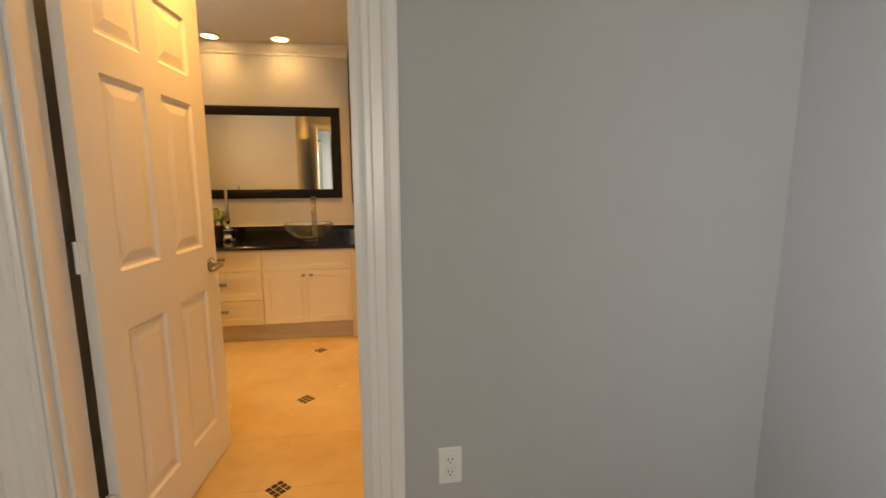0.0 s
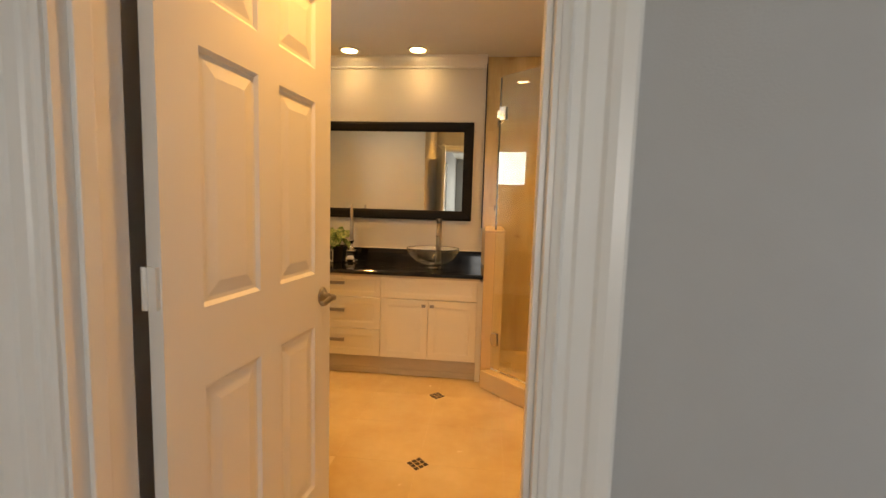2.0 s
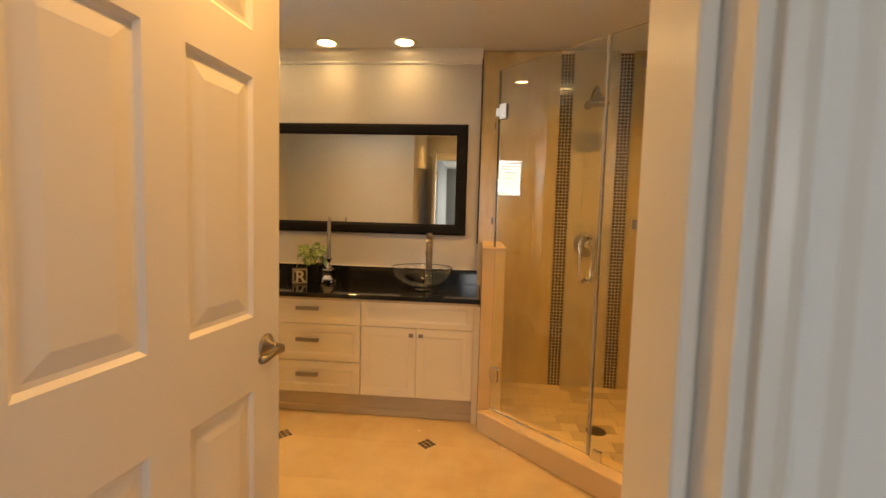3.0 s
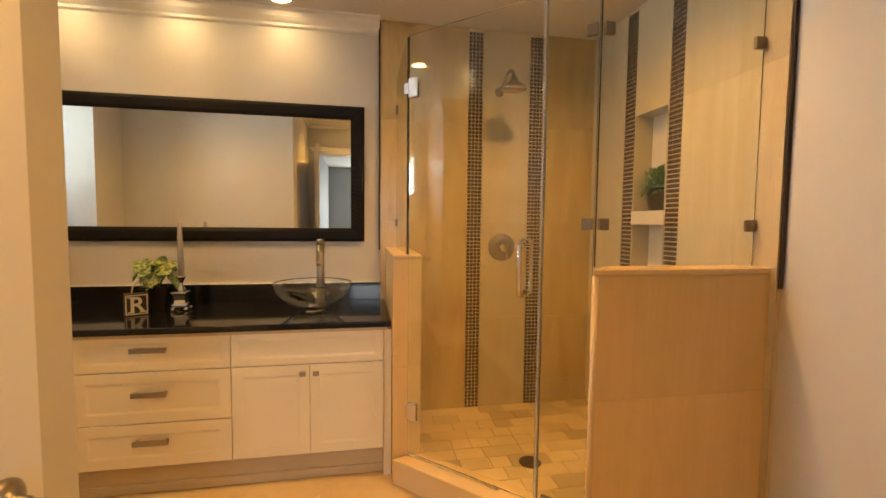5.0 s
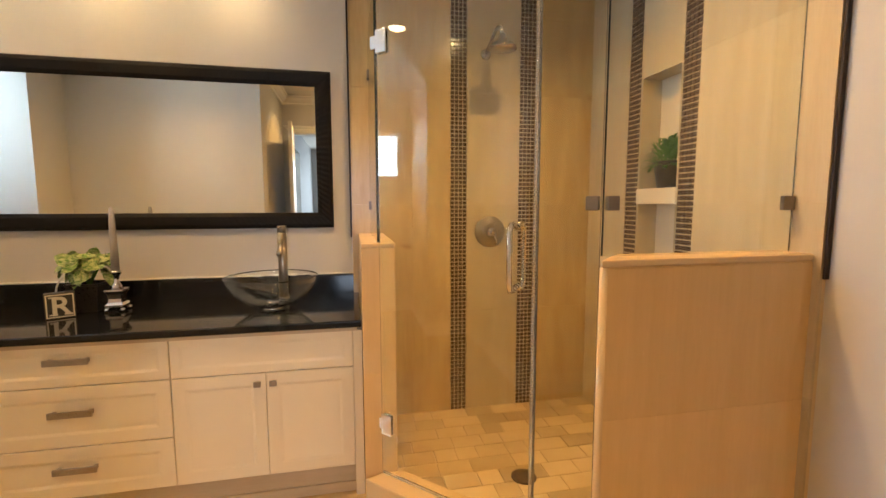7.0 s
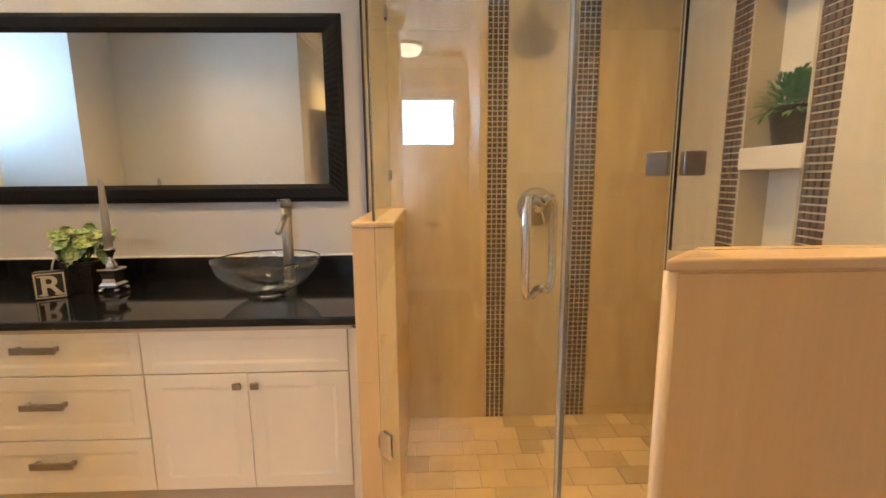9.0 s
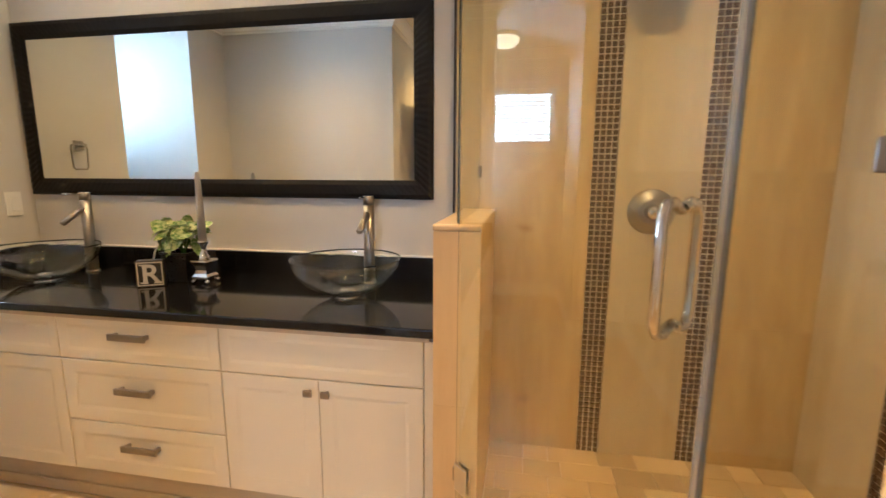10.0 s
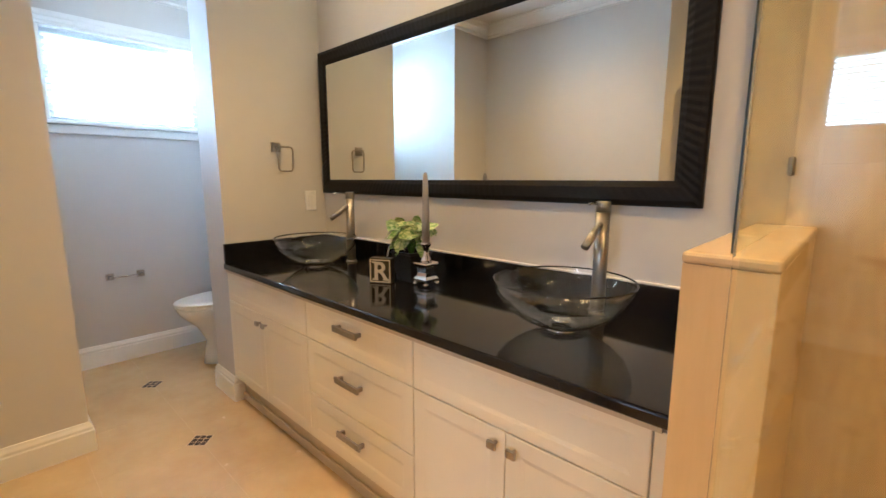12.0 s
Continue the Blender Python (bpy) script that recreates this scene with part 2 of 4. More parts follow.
def lathe(profile, steps=32, closed=False):
    """Turns (radius, z) pairs round the z axis."""
    bm = bmesh.new()
    rings = []
    for r, z in profile:
        if r < 1e-5:
            rings.append([bm.verts.new((0, 0, z))])
        else:
            rings.append([bm.verts.new((r * math.cos(2 * math.pi * i / steps), r * math.sin(2 * math.pi * i / steps), z)) for i in range(steps)])
    pairs = list(zip(rings, rings[1:]))
    if closed:
        pairs.append((rings[-1], rings[0]))
    for a, b in pairs:
        for i in range(steps):
            j = (i + 1) % steps
            if len(a) == 1 and len(b) == 1:
                continue
            if len(a) == 1:
                bm.faces.new((a[0], b[j], b[i]))
            elif len(b) == 1:
                bm.faces.new((a[i], a[j], b[0]))
            else:
                bm.faces.new((a[i], a[j], b[j], b[i]))
    bmesh.ops.recalc_face_normals(bm, faces=bm.faces)
    return bm


def tube(points, radius, steps=12, cap=True):
    """A round bar along points."""
    bm = bmesh.new()
    pts = [Vector(p) for p in points]
    rings, side = [], None
    for i, p in enumerate(pts):
        d = (pts[min(i + 1, len(pts) - 1)] - pts[max(i - 1, 0)]).normalized()
        if side is None:
            side = d.orthogonal().normalized()
        side = (side - d * side.dot(d)).normalized()
        up = d.cross(side)
        rings.append([bm.verts.new(p + radius * (math.cos(2 * math.pi * k / steps) * side + math.sin(2 * math.pi * k / steps) * up)) for k in range(steps)])
    for a, b in zip(rings, rings[1:]):
        for k in range(steps):
            bm.faces.new((a[k], a[(k + 1) % steps], b[(k + 1) % steps], b[k]))
    if cap:
        bm.faces.new(rings[0][::-1])
        bm.faces.new(rings[-1])
    bmesh.ops.recalc_face_normals(bm, faces=bm.faces)
    return bm


def profile_bar(profile, p0, p1, out, up=(0, 0, 1), m0=0.0, m1=0.0):
    """Extrudes a closed profile of (out, up) pairs from p0 to p1; m0, m1: how far each end runs on per unit of out (mitres)."""
    bm = bmesh.new()
    p0, p1, out, up = Vector(p0), Vector(p1), Vector(out), Vector(up)
    d = (p1 - p0).normalized()
    a = [bm.verts.new(p0 + out * u + up * v - d * m0 * u) for u, v in profile]
    b = [bm.verts.new(p1 + out * u + up * v + d * m1 * u) for u, v in profile]
    n = len(profile)
    for i in range(n):
        bm.faces.new((a[i], a[(i + 1) % n], b[(i + 1) % n], b[i]))
    bm.faces.new(a[::-1])
    bm.faces.new(b)
    bmesh.ops.recalc_face_normals(bm, faces=bm.faces)
    return bm


# ---- structure: walls, floor, ceiling ----
CEIL, WF, WB = 2.44, 2.005, 2.142
DL, DR, DH = 0.085, 0.873, 2.045
BACK, RIGHT = 5.0, 2.14


def wall(name, boxes, mat, label):
    bm = bmesh.new()
    for bx in boxes:
        box(*bx, bm=bm)
    return structure(part(name, bm, mat), label)


# the door wall has two skins, grey on the bedroom side and cream on the bathroom side
YM = (WF + WB) / 2
wall("wall_door_bedroom", [(-0.21, DL - 0.02, WF, YM, 0, CEIL), (DR + 0.02, 2.36, WF, YM, 0, CEIL), (DL - 0.02, DR + 0.02, WF, YM, DH + 0.02, CEIL)], M_GREY, "grey painted bedroom wall round the bathroom doorway")
wall("wall_door_bathroom", [(-0.12, DL - 0.02, YM, WB, 0, CEIL), (DR + 0.02, 2.36, YM, WB, 0, CEIL), (DL - 0.02, DR + 0.02, YM, WB, DH + 0.02, CEIL)], M_WALL, "cream painted bathroom wall round the doorway")
wall("wall_corridor", [(-0.12, 0.0, WB, 3.36, 0, CEIL)], M_WALL, "cream painted wall behind the open door")
wall("wall_south", [(-1.60, -0.12, 3.24, 3.36, 0, CEIL)], M_WALL, "long plain cream bathroom wall")
wall("wall_nib", [(-1.60, -1.43, 3.36, 3.76, 0, CEIL)], M_WALL, "short cream wall beside the toilet opening")
wall("wall_alcove_south", [(-2.65, -1.60, 3.64, 3.76, 0, CEIL)], M_WALL, "plain toilet alcove wall")
WY0, WY1, WZ0, WZ1, WX = 3.88, 4.71, 1.555, 2.08, -2.53
WYM = (WY0 + WY1) / 2
wall("wall_window", [(WX - 0.14, WX, 3.58, WY0, 0, CEIL), (WX - 0.14, WX, WY1, 5.12, 0, CEIL), (WX - 0.14, WX, WY0, WY1, 0, WZ0), (WX - 0.14, WX, WY0, WY1, WZ1, CEIL)], M_WALL, "toilet alcove wall with a high window")
wall("wall_stub", [(-1.67, -1.415, 4.395, BACK, 0, CEIL)], M_WALL, "cream wall between vanity and toilet alcove")
wall("wall_back", [(WX, 2.36, BACK, 5.12, 0, CEIL)], M_WALL, "cream painted back wall above the vanity")
wall("wall_right", [(RIGHT, 2.36, WB, 4.255, 0, CEIL), (RIGHT, 2.36, 4.530, BACK, 0, CEIL), (RIGHT, 2.36, 4.255, 4.530, 0, 0.62), (RIGHT, 2.36, 4.255, 4.530, 1.858, CEIL), (2.236, 2.36, 4.255, 4.530, 0.62, 1.858)], M_WALL, "cream painted wall beside the shower")
wall("wall_bedroom_right", [(2.19, 2.36, -2.6, WF, 0, CEIL)], M_GREY, "grey bedroom wall")
BDY0, BDY1 = 1.12, 1.935
# Gap at y -0.30 to 0.70 is added, unseen, for the side fill lamp.
wall("wall_bedroom_left", [(-0.21, -0.09, 0.70, BDY0 - 0.02, 0, CEIL), (-0.21, -0.09, -2.6, -0.30, 0, CEIL), (-0.21, -0.09, -0.30, 0.70, 0, 0.9), (-0.21, -0.09, -0.30, 0.70, 2.1, CEIL), (-0.21, -0.09, BDY1 + 0.02, WF, 0, CEIL), (-0.21, -0.09, BDY0 - 0.02, BDY1 + 0.02, DH + 0.02, CEIL)], M_GREY, "grey bedroom wall with a closet door and an added lamp opening")
wall("wall_closet", [(-0.52, -0.50, BDY0 - 0.1, BDY1 + 0.1, 0, CEIL)], M_GREY, "closet back wall")
wall("wall_bedroom_rear", [(-0.21, -0.15, -2.72, -2.6, 0, CEIL), (-0.15, 2.36, -2.72, -2.6, 0, 0.8), (-0.15, 2.36, -2.72, -2.6, 2.2, CEIL), (-0.15, 0.39, -2.72, -2.6, 0.8, 2.2), (1.41, 2.36, -2.72, -2.6, 0.8, 2.2)], M_GREY, "grey bedroom wall with a window opening")
structure(part("ceiling", join(box(WX - 0.14, 2.36, YM, 5.12, CEIL, CEIL + 0.1), box(-0.62, 2.36, -2.72, YM - 0.001, CEIL, CEIL + 0.1)), M_CEIL), "smooth painted ceiling")
floor = structure(part("floor", join(box(0.0, RIGHT, WB - 0.1, BACK, -0.12, -0.0007), box(WX, 0.0, 3.30, BACK, -0.12, -0.0007)), M_GROUT), "cream travertine tile floor with dark diamond insets")
structure(part("floor_bedroom", box(-0.62, 2.36, -2.72, WB - 0.1, -0.12, -0.004), M_CARPET), "beige bedroom carpet")
structure(part("ground", box(-60, 60, -60, 60, -0.5, -0.30), M_GROUND), "grassy ground outdoors")

BASE = [(0, 0), (0.016, 0), (0.016, 0.098), (0.012, 0.104), (0.013, 0.116), (0.007, 0.128), (0.004, 0.138), (0, 0.140)]
CROWN = [(0, 0), (0.078, 0), (0.078, -0.010), (0.062, -0.018), (0.050, -0.040), (0.028, -0.058), (0.016, -0.066), (0.014, -0.080), (0, -0.088)]


def runs(name, prof, z, mat, label, segs):
    for (p0, p1, out, m0, m1) in segs:
        structure(part(name, profile_bar(prof, (*p0, z), (*p1, z), (*out, 0), m0=m0, m1=m1), mat), label)


runs("baseboard", BASE, 0.0, M_WHITE, "white moulded baseboard", [
    ((0.0, 2.14), (0.0, 3.36), (1, 0), -1, 1), ((0.0, 3.36), (-1.43, 3.36), (0, 1), 1, -1), ((-1.43, 3.36), (-1.43, 3.76), (1, 0), -1, 1),
    ((-1.43, 3.76), (WX, 3.76), (0, 1), 1, -1), ((WX, 3.76), (WX, BACK), (1, 0), -1, -1), ((-1.67, 4.395), (-1.415, 4.395), (0, -1), 1, 1),
    ((-1.415, 4.395), (-1.415, 4.46), (1, 0), 1, 0), ((-1.67, BACK), (-1.67, 4.395), (-1, 0), -1, 1), ((WX, BACK), (-1.67, BACK), (0, -1), -1, -1),
    ((RIGHT, 3.64), (RIGHT, WB), (-1, 0), 0, -1), ((RIGHT, WB), (0.97, WB), (0, 1), -1, 0),
    ((0.985, WF), (2.19, WF), (0, -1), 0, -1), ((2.19, WF), (2.19, -2.6), (-1, 0), -1, 0), ((-0.09, 1.0), (-0.09, -2.6), (1, 0), 0, 0)])
runs("crown_moulding", CROWN, CEIL, M_WHITE, "white crown moulding under the ceiling", [
    ((-1.415, BACK), (0.73, BACK), (0, -1), -1, 0), ((-1.415, 4.395), (-1.415, BACK), (1, 0), 1, -1), ((-1.67, 4.395), (-1.415, 4.395), (0, -1), 1, 1),
    ((-1.67, BACK), (-1.67, 4.395), (-1, 0), -1, 1), ((WX, BACK), (-1.67, BACK), (0, -1), -1, -1), ((WX, 3.76), (WX, BACK), (1, 0), -1, -1),
    ((-1.43, 3.76), (WX, 3.76), (0, 1), 1, -1), ((-1.43, 3.36), (-1.43, 3.76), (1, 0), -1, 1), ((0.0, 3.36), (-1.43, 3.36), (0, 1), 1, -1),
    ((0.0, WB), (0.0, 3.36), (1, 0), -1, 1), ((RIGHT, 3.61), (RIGHT, WB), (-1, 0), 0, -1), ((RIGHT, WB), (0.0, WB), (0, 1), -1, -1)])

# casings and jamb of the doorway
CAS = [(0, 0), (0.010, 0), (0.013, 0.008), (0.016, 0.012), (0.011, 0.018), (0.011, 0.030), (0.015, 0.036), (0.015, 0.062), (0.020, 0.068), (0.024, 0.080), (0.026, 0.098), (0.022, 0.104), (0, 0.104)]


def casing(name, x0, x1, y, top, out, wide=1.0):
    """Moulded trim round an opening between x0 and x1 in a wall of the face y; out: +1 or -1 along y."""
    pr = [(u, v * wide) for u, v in CAS]
    w = 0.104 * wide
    segs = []
    for xe, s in ((x0, -1), (x1, 1)):
        bm = profile_bar(pr, (xe, y, 0), (xe, y, top), (0, out, 0), (s, 0, 0))
        for v in bm.verts:
            if v.co.z > 0.5:
                v.co.z += abs(v.co.x - xe)
        segs.append(bm)
    bm = profile_bar(pr, (x0, y, top), (x1, y, top), (0, out, 0), (0, 0, 1))
    for v in bm.verts:
        v.co.x += (v.co.z - top) * (1 if v.co.x > (x0 + x1) / 2 else -1)
    segs.append(bm)
    return segs


for b in casing("c", DL - 0.008, DR + 0.008, WF, DH + 0.008, -1):
    structure(part("door_casing", b, M_WHITE), "white fluted door casing on the bedroom side")
for b in casing("c", DL - 0.008, DR + 0.008, WB, DH + 0.008, 1, 0.72)[1:]:
    structure(part("door_casing", b, M_WHITE), "white door casing on the bathroom side")
structure(part("corner_trim", box(-0.0895, DL - 0.1125, WF - 0.011, WF, 0, DH + 0.112, 0.002), M_WHITE), "white filler board between the two door casings")
jb = box(DL - 0.02, DL, WF - 0.002, WB + 0.002, 0, DH + 0.02)
box(DR, DR + 0.02, WF - 0.002, WB + 0.002, 0, DH + 0.02, bm=jb)
box(DL, DR, WF - 0.002, WB + 0.002, DH, DH + 0.02, bm=jb)
box(DL, DL + 0.011, 2.035, 2.072, 0, DH, 0.002, bm=jb)
box(DR - 0.011, DR, 2.035, 2.072, 0, DH, 0.002, bm=jb)
structure(part("door_jamb", jb, M_WHITE), "white painted door jamb with stop")
structure(part("threshold", box(DL, DR, WF + 0.01, WB - 0.08, -0.01, 0.008, 0.003), M_TRAV), "travertine threshold in the doorway")


def panel_door(name, width, height, thick, label):
    """A six-panel door: hinge edge at x 0, running along +x, its faces at y 0 and -thick."""
    d = thing(name, label, "door")
    st, mid = 0.115 * width / 0.76, 0.10 * width / 0.76
    pw = (width - 2 * st - mid) / 2
    rows = [(0.185, 0.795), (0.985, 1.575), (1.685, height - 0.125)]
    xs = [0, st, st + pw, st + pw + mid, width - st, width]
    zs = [0] + [z for r in rows for z in r] + [height]
    bm = bmesh.new()
    grid = {}

    def v(x, y, z):
        key = (round(x, 5), round(y, 5), round(z, 5))
        if key not in grid:
            grid[key] = bm.verts.new(key)
        return grid[key]

    for y0, s in ((0.0, -1), (-thick, 1)):
        for i in range(5):
            for j in range(7):
                x0, x1, z0, z1 = xs[i], xs[i + 1], zs[j], zs[j + 1]
                if i in (1, 3) and j in (1, 3, 5):
                    loops = []
                    for ins, dep in ((0, 0), (0.010, 0.008), (0.020, 0.0085), (0.055, 0.003)):
                        y = y0 + s * dep
                        loops.append([v(x0 + ins, y, z0 + ins), v(x1 - ins, y, z0 + ins), v(x1 - ins, y, z1 - ins), v(x0 + ins, y, z1 - ins)])
                    for a, b in zip(loops, loops[1:]):
                        for k in range(4):
                            bm.faces.new((a[k], a[(k + 1) % 4], b[(k + 1) % 4], b[k]))
                    bm.faces.new(loops[-1])
                else:
                    bm.faces.new((v(x0, y0, z0), v(x1, y0, z0), v(x1, y0, z1), v(x0, y0, z1)))
    for i in range(5):
        for z in (0, height):
            bm.faces.new((v(xs[i], 0, z), v(xs[i + 1], 0, z), v(xs[i + 1], -thick, z), v(xs[i], -thick, z)))
    for j in range(7):
        for x in (0, width):
            bm.faces.new((v(x, 0, zs[j]), v(x, 0, zs[j + 1]), v(x, -thick, zs[j + 1]), v(x, -thick, zs[j])))
    bmesh.ops.recalc_face_normals(bm, faces=bm.faces)
    part("leaf", bm, M_WHITE, d)
    return d


def door_lever(d, x, z, y, s, toward):
    rose = lathe([(0, 0), (0.033, 0), (0.033, 0.004), (0.026, 0.009), (0.014, 0.013), (0.012, 0.030), (0, 0.031)], 28)
    r = part("rosette", moved(rose, Matrix.Translation((x, y, z)) @ Matrix.Rotation(radians(-90 * s), 4, "X")), M_NICKEL, d, "brushed nickel rosette", True)
    pts = [(x, y + s * 0.028, z), (x, y + s * 0.046, z), (x + toward * 0.015, y + s * 0.054, z), (x + toward * 0.05, y + s * 0.055, z + 0.003), (x + toward * 0.085, y + s * 0.054, z - 0.004), (x + toward * 0.105, y + s * 0.054, z - 0.002)]
    part("lever", tube(pts, 0.0095, 12), M_NICKEL, d, "curved nickel lever", True)


bath_door = panel_door("door_1", 0.775, 2.03, 0.035, "white six-panel door standing open into the bathroom")
DANG = 84.9
bath_door.matrix_world = pose(0.092, 2.178, 0.008, 0, 0, DANG)
door_lever(bath_door, 0.712, 0.895, -0.035, -1, -1)
door_lever(bath_door, 0.712, 0.895, 0.0, 1, -1)
for hz in (0.27, 1.05, 1.82):
    hb = tube([(-0.010, -0.004, hz - 0.045), (-0.010, -0.004, hz + 0.045)], 0.007, 12)
    box(-0.010, 0.0, -0.030, -0.006, hz - 0.045, hz + 0.045, bm=hb)
    part("hinge", hb, M_PLASTIC, bath_door, "painted white hinge knuckle")

closet_door = panel_door("door_2", BDY1 - BDY0 - 0.006, 2.03, 0.035, "white six-panel closet door, shut, with silver hinges")
closet_door.matrix_world = pose(-0.102, BDY1 - 0.003, 0.008, 0, 0, -90)
for hz in (0.27, 1.05, 1.82):
    hb = tube([(-0.004, 0.006, hz - 0.045), (-0.004, 0.006, hz + 0.045)], 0.007, 12)
    part("hinge", hb, M_NICKEL, closet_door, "silver hinge knuckle", True)
cj = box(-0.21, -0.088, BDY0 - 0.02, BDY0, 0, DH + 0.02)
box(-0.21, -0.088, BDY1, BDY1 + 0.02, 0, DH + 0.02, bm=cj)
box(-0.21, -0.088, BDY0, BDY1, DH, DH + 0.02, bm=cj)
structure(part("closet_jamb", cj, M_WHITE), "white closet jamb")
for b in casing("c", -(BDY1 + 0.006), -(BDY0 - 0.006), 0.0, DH + 0.008, -1, 0.58):
    for v in b.verts:
        v.co = Vector((-0.09 - v.co.y, -v.co.x, v.co.z))
    bmesh.ops.recalc_face_normals(b, faces=b.faces)
    structure(part("closet_casing", b, M_WHITE), "white moulded closet casing")

# ---- shower: low walls, kerb, glass ----
PT = 1.095


def tile_skin(parent, name, origin, ux, uz, cells, depth, mat, out, gap=0.00025, bevel=0.0003):
    """Tiles on a wall: cells are (u0, u1, z0, z1) along ux and uz from the origin, standing out by depth."""
    origin, ux, uz, out = Vector(origin), Vector(ux), Vector(uz), Vector(out)
    for u0, u1, z0, z1 in cells:
        w, h = u1 - u0 - 2 * gap, z1 - z0 - 2 * gap
        if w < 0.01 or h < 0.01:
            continue
        b = box(-w / 2, w / 2, -h / 2, h / 2, 0, depth, bevel, seg=1)
        m = Matrix((ux, uz, out)).transposed().to_4x4()
        m.translation = origin + ux * (u0 + u1) / 2 + uz * (z0 + z1) / 2
        ob = part(name, moved(b, m.to_3x3().to_4x4()), mat, parent)
        ob.location = m.translation


def cells(us, zs):
    return [(a, b, c, d) for a, b in zip(us, us[1:]) for c, d in zip(zs, zs[1:])]


TX0, TY, TXR = 0.735, 4.988, 2.128
ZROWS = [0.03, 0.64, 1.25, 1.86, 2.436]
back_tiles = thing("shower_back_wall_tiling", "honey beige vein-cut stone tiles on the shower back wall", "wall tiles")
part("mortar_bed", box(TX0, RIGHT, TY, BACK, 0.0, CEIL - 0.001), M_MGROUT, back_tiles)
S1, S2 = (1.277, 1.369), (1.677, 1.770)
for us in ([TX0, S1[0]], [S1[1], S2[0]], [S2[1], TXR]):
    tile_skin(back_tiles, "tile", (0, TY, 0), (1, 0, 0), (0, 0, 1), cells(us, ZROWS), 0.010, M_TILE if us[0] == S1[1] else M_HONEY, (0, -1, 0))
right_tiles = thing("shower_side_wall_tiling", "honey beige vein-cut stone tiles with a recessed niche", "wall tiles")
N1, N2 = (4.160, 4.255), (4.530, 4.625)
NZ0, NSH0, NSH1, NZ1 = 0.62, 1.248, 1.322, 1.858
mb = box(TXR, RIGHT, 3.632, N1[1], 0, CEIL - 0.001)
box(TXR, RIGHT, N2[0], TY - 0.011, 0, CEIL - 0.001, bm=mb)
box(TXR, RIGHT, N1[1], N2[0], 0, NZ0, bm=mb)
box(TXR, RIGHT, N1[1], N2[0], NZ1, CEIL - 0.001, bm=mb)
part("mortar_bed", mb, M_TGROUT, right_tiles)
for us, zs in (([3.632, N1[0]], ZROWS), ([N2[1], TY - 0.011], ZROWS), ([N1[1], N2[0]], [0.03, NZ0]), ([N1[1], N2[0]], [NZ1, CEIL - 0.004])):
    tile_skin(right_tiles, "tile", (TXR, 0, 0), (0, 1, 0), (0, 0, 1), cells(us, zs), 0.010, M_TILE, (-1, 0, 0))


def mosaic(name, origin, ux, out, width, z0, z1, label):
    """A vertical band of small glass tiles, four across."""
    th = thing(name, label, "mosaic band")
    origin, ux, out = Vector(origin), Vector(ux), Vector(out)
    n, step = 4, width / 4
    rows = int((z1 - z0) / step)
    verts, faces = [], []
    rnd = random.Random(len(label) + int(origin.x * 100))
    for r in range(rows):
        for c in range(n):
            d = 0.0065 + rnd.uniform(-0.0008, 0.0008)
            a, b = c * step + 0.0024, (c + 1) * step - 0.0024
            lo, hi = z0 + r * step + 0.0024, z0 + (r + 1) * step - 0.0024
            k = len(verts)
            for u, z, e in ((a, lo, 0), (b, lo, 0), (b, hi, 0), (a, hi, 0), (a + 0.001, lo + 0.001, d), (b - 0.001, lo + 0.001, d), (b - 0.001, hi - 0.001, d), (a + 0.001, hi - 0.001, d)):
                p = origin + ux * u + out * e
                verts.append((p.x, p.y, z))
            faces += [(k + 4, k + 5, k + 6, k + 7)] + [(k + i, k + (i + 1) % 4, k + 4 + (i + 1) % 4, k + 4 + i) for i in range(4)]
    me = bpy.data.meshes.new("mosaic_tiles")
    me.from_pydata(verts, [], faces)
    bm = bmesh.new()
    bm.from_mesh(me)
    bmesh.ops.recalc_face_normals(bm, faces=bm.faces)
    bpy.data.meshes.remove(me)
    tagged(part("mosaic_tiles", bm, M_MOSAIC, th), kind="stuff")


for s in (S1, S2):
    mosaic("mosaic_band", (s[0], TY - 0.003, 0), (1, 0, 0), (0, -1, 0), s[1] - s[0], 0.05, CEIL - 0.004, "vertical band of small brown glass mosaic on the back wall")
for s in (N1, N2):
    mosaic("mosaic_band", (TXR - 0.003, s[0], 0), (0, 1, 0), (-1, 0, 0), s[1] - s[0], 0.05, CEIL - 0.004, "vertical band of small brown glass mosaic beside the niche")
niche = thing("shower_niche", "pale stone lined niche with a middle shelf", "niche", (0, 0, 0))
part("niche_back", box(2.225, 2.235, N1[1], N2[0], NZ0, NZ1), M_PALE, niche)
nb = box(2.119, 2.225, N1[1] - 0.001, N1[1] + 0.010, NZ0, NZ1)
box(2.119, 2.225, N2[0] - 0.010, N2[0] + 0.001, NZ0, NZ1, bm=nb)
part("niche_side", nb, M_TILE, niche)
part("niche_base", box(2.119, 2.225, N1[1] + 0.01, N2[0] - 0.01, NZ0, NZ0 + 0.012), M_TILE, niche)
part("niche_head", box(2.119, 2.225, N1[1] + 0.01, N2[0] - 0.01, NZ1 - 0.012, NZ1), M_TILE, niche)
part("niche_shelf", box(2.112, 2.225, N1[1] + 0.002, N2[0] - 0.002, NSH0, NSH1, 0.003), M_PALE, niche, "thick pale stone shelf")

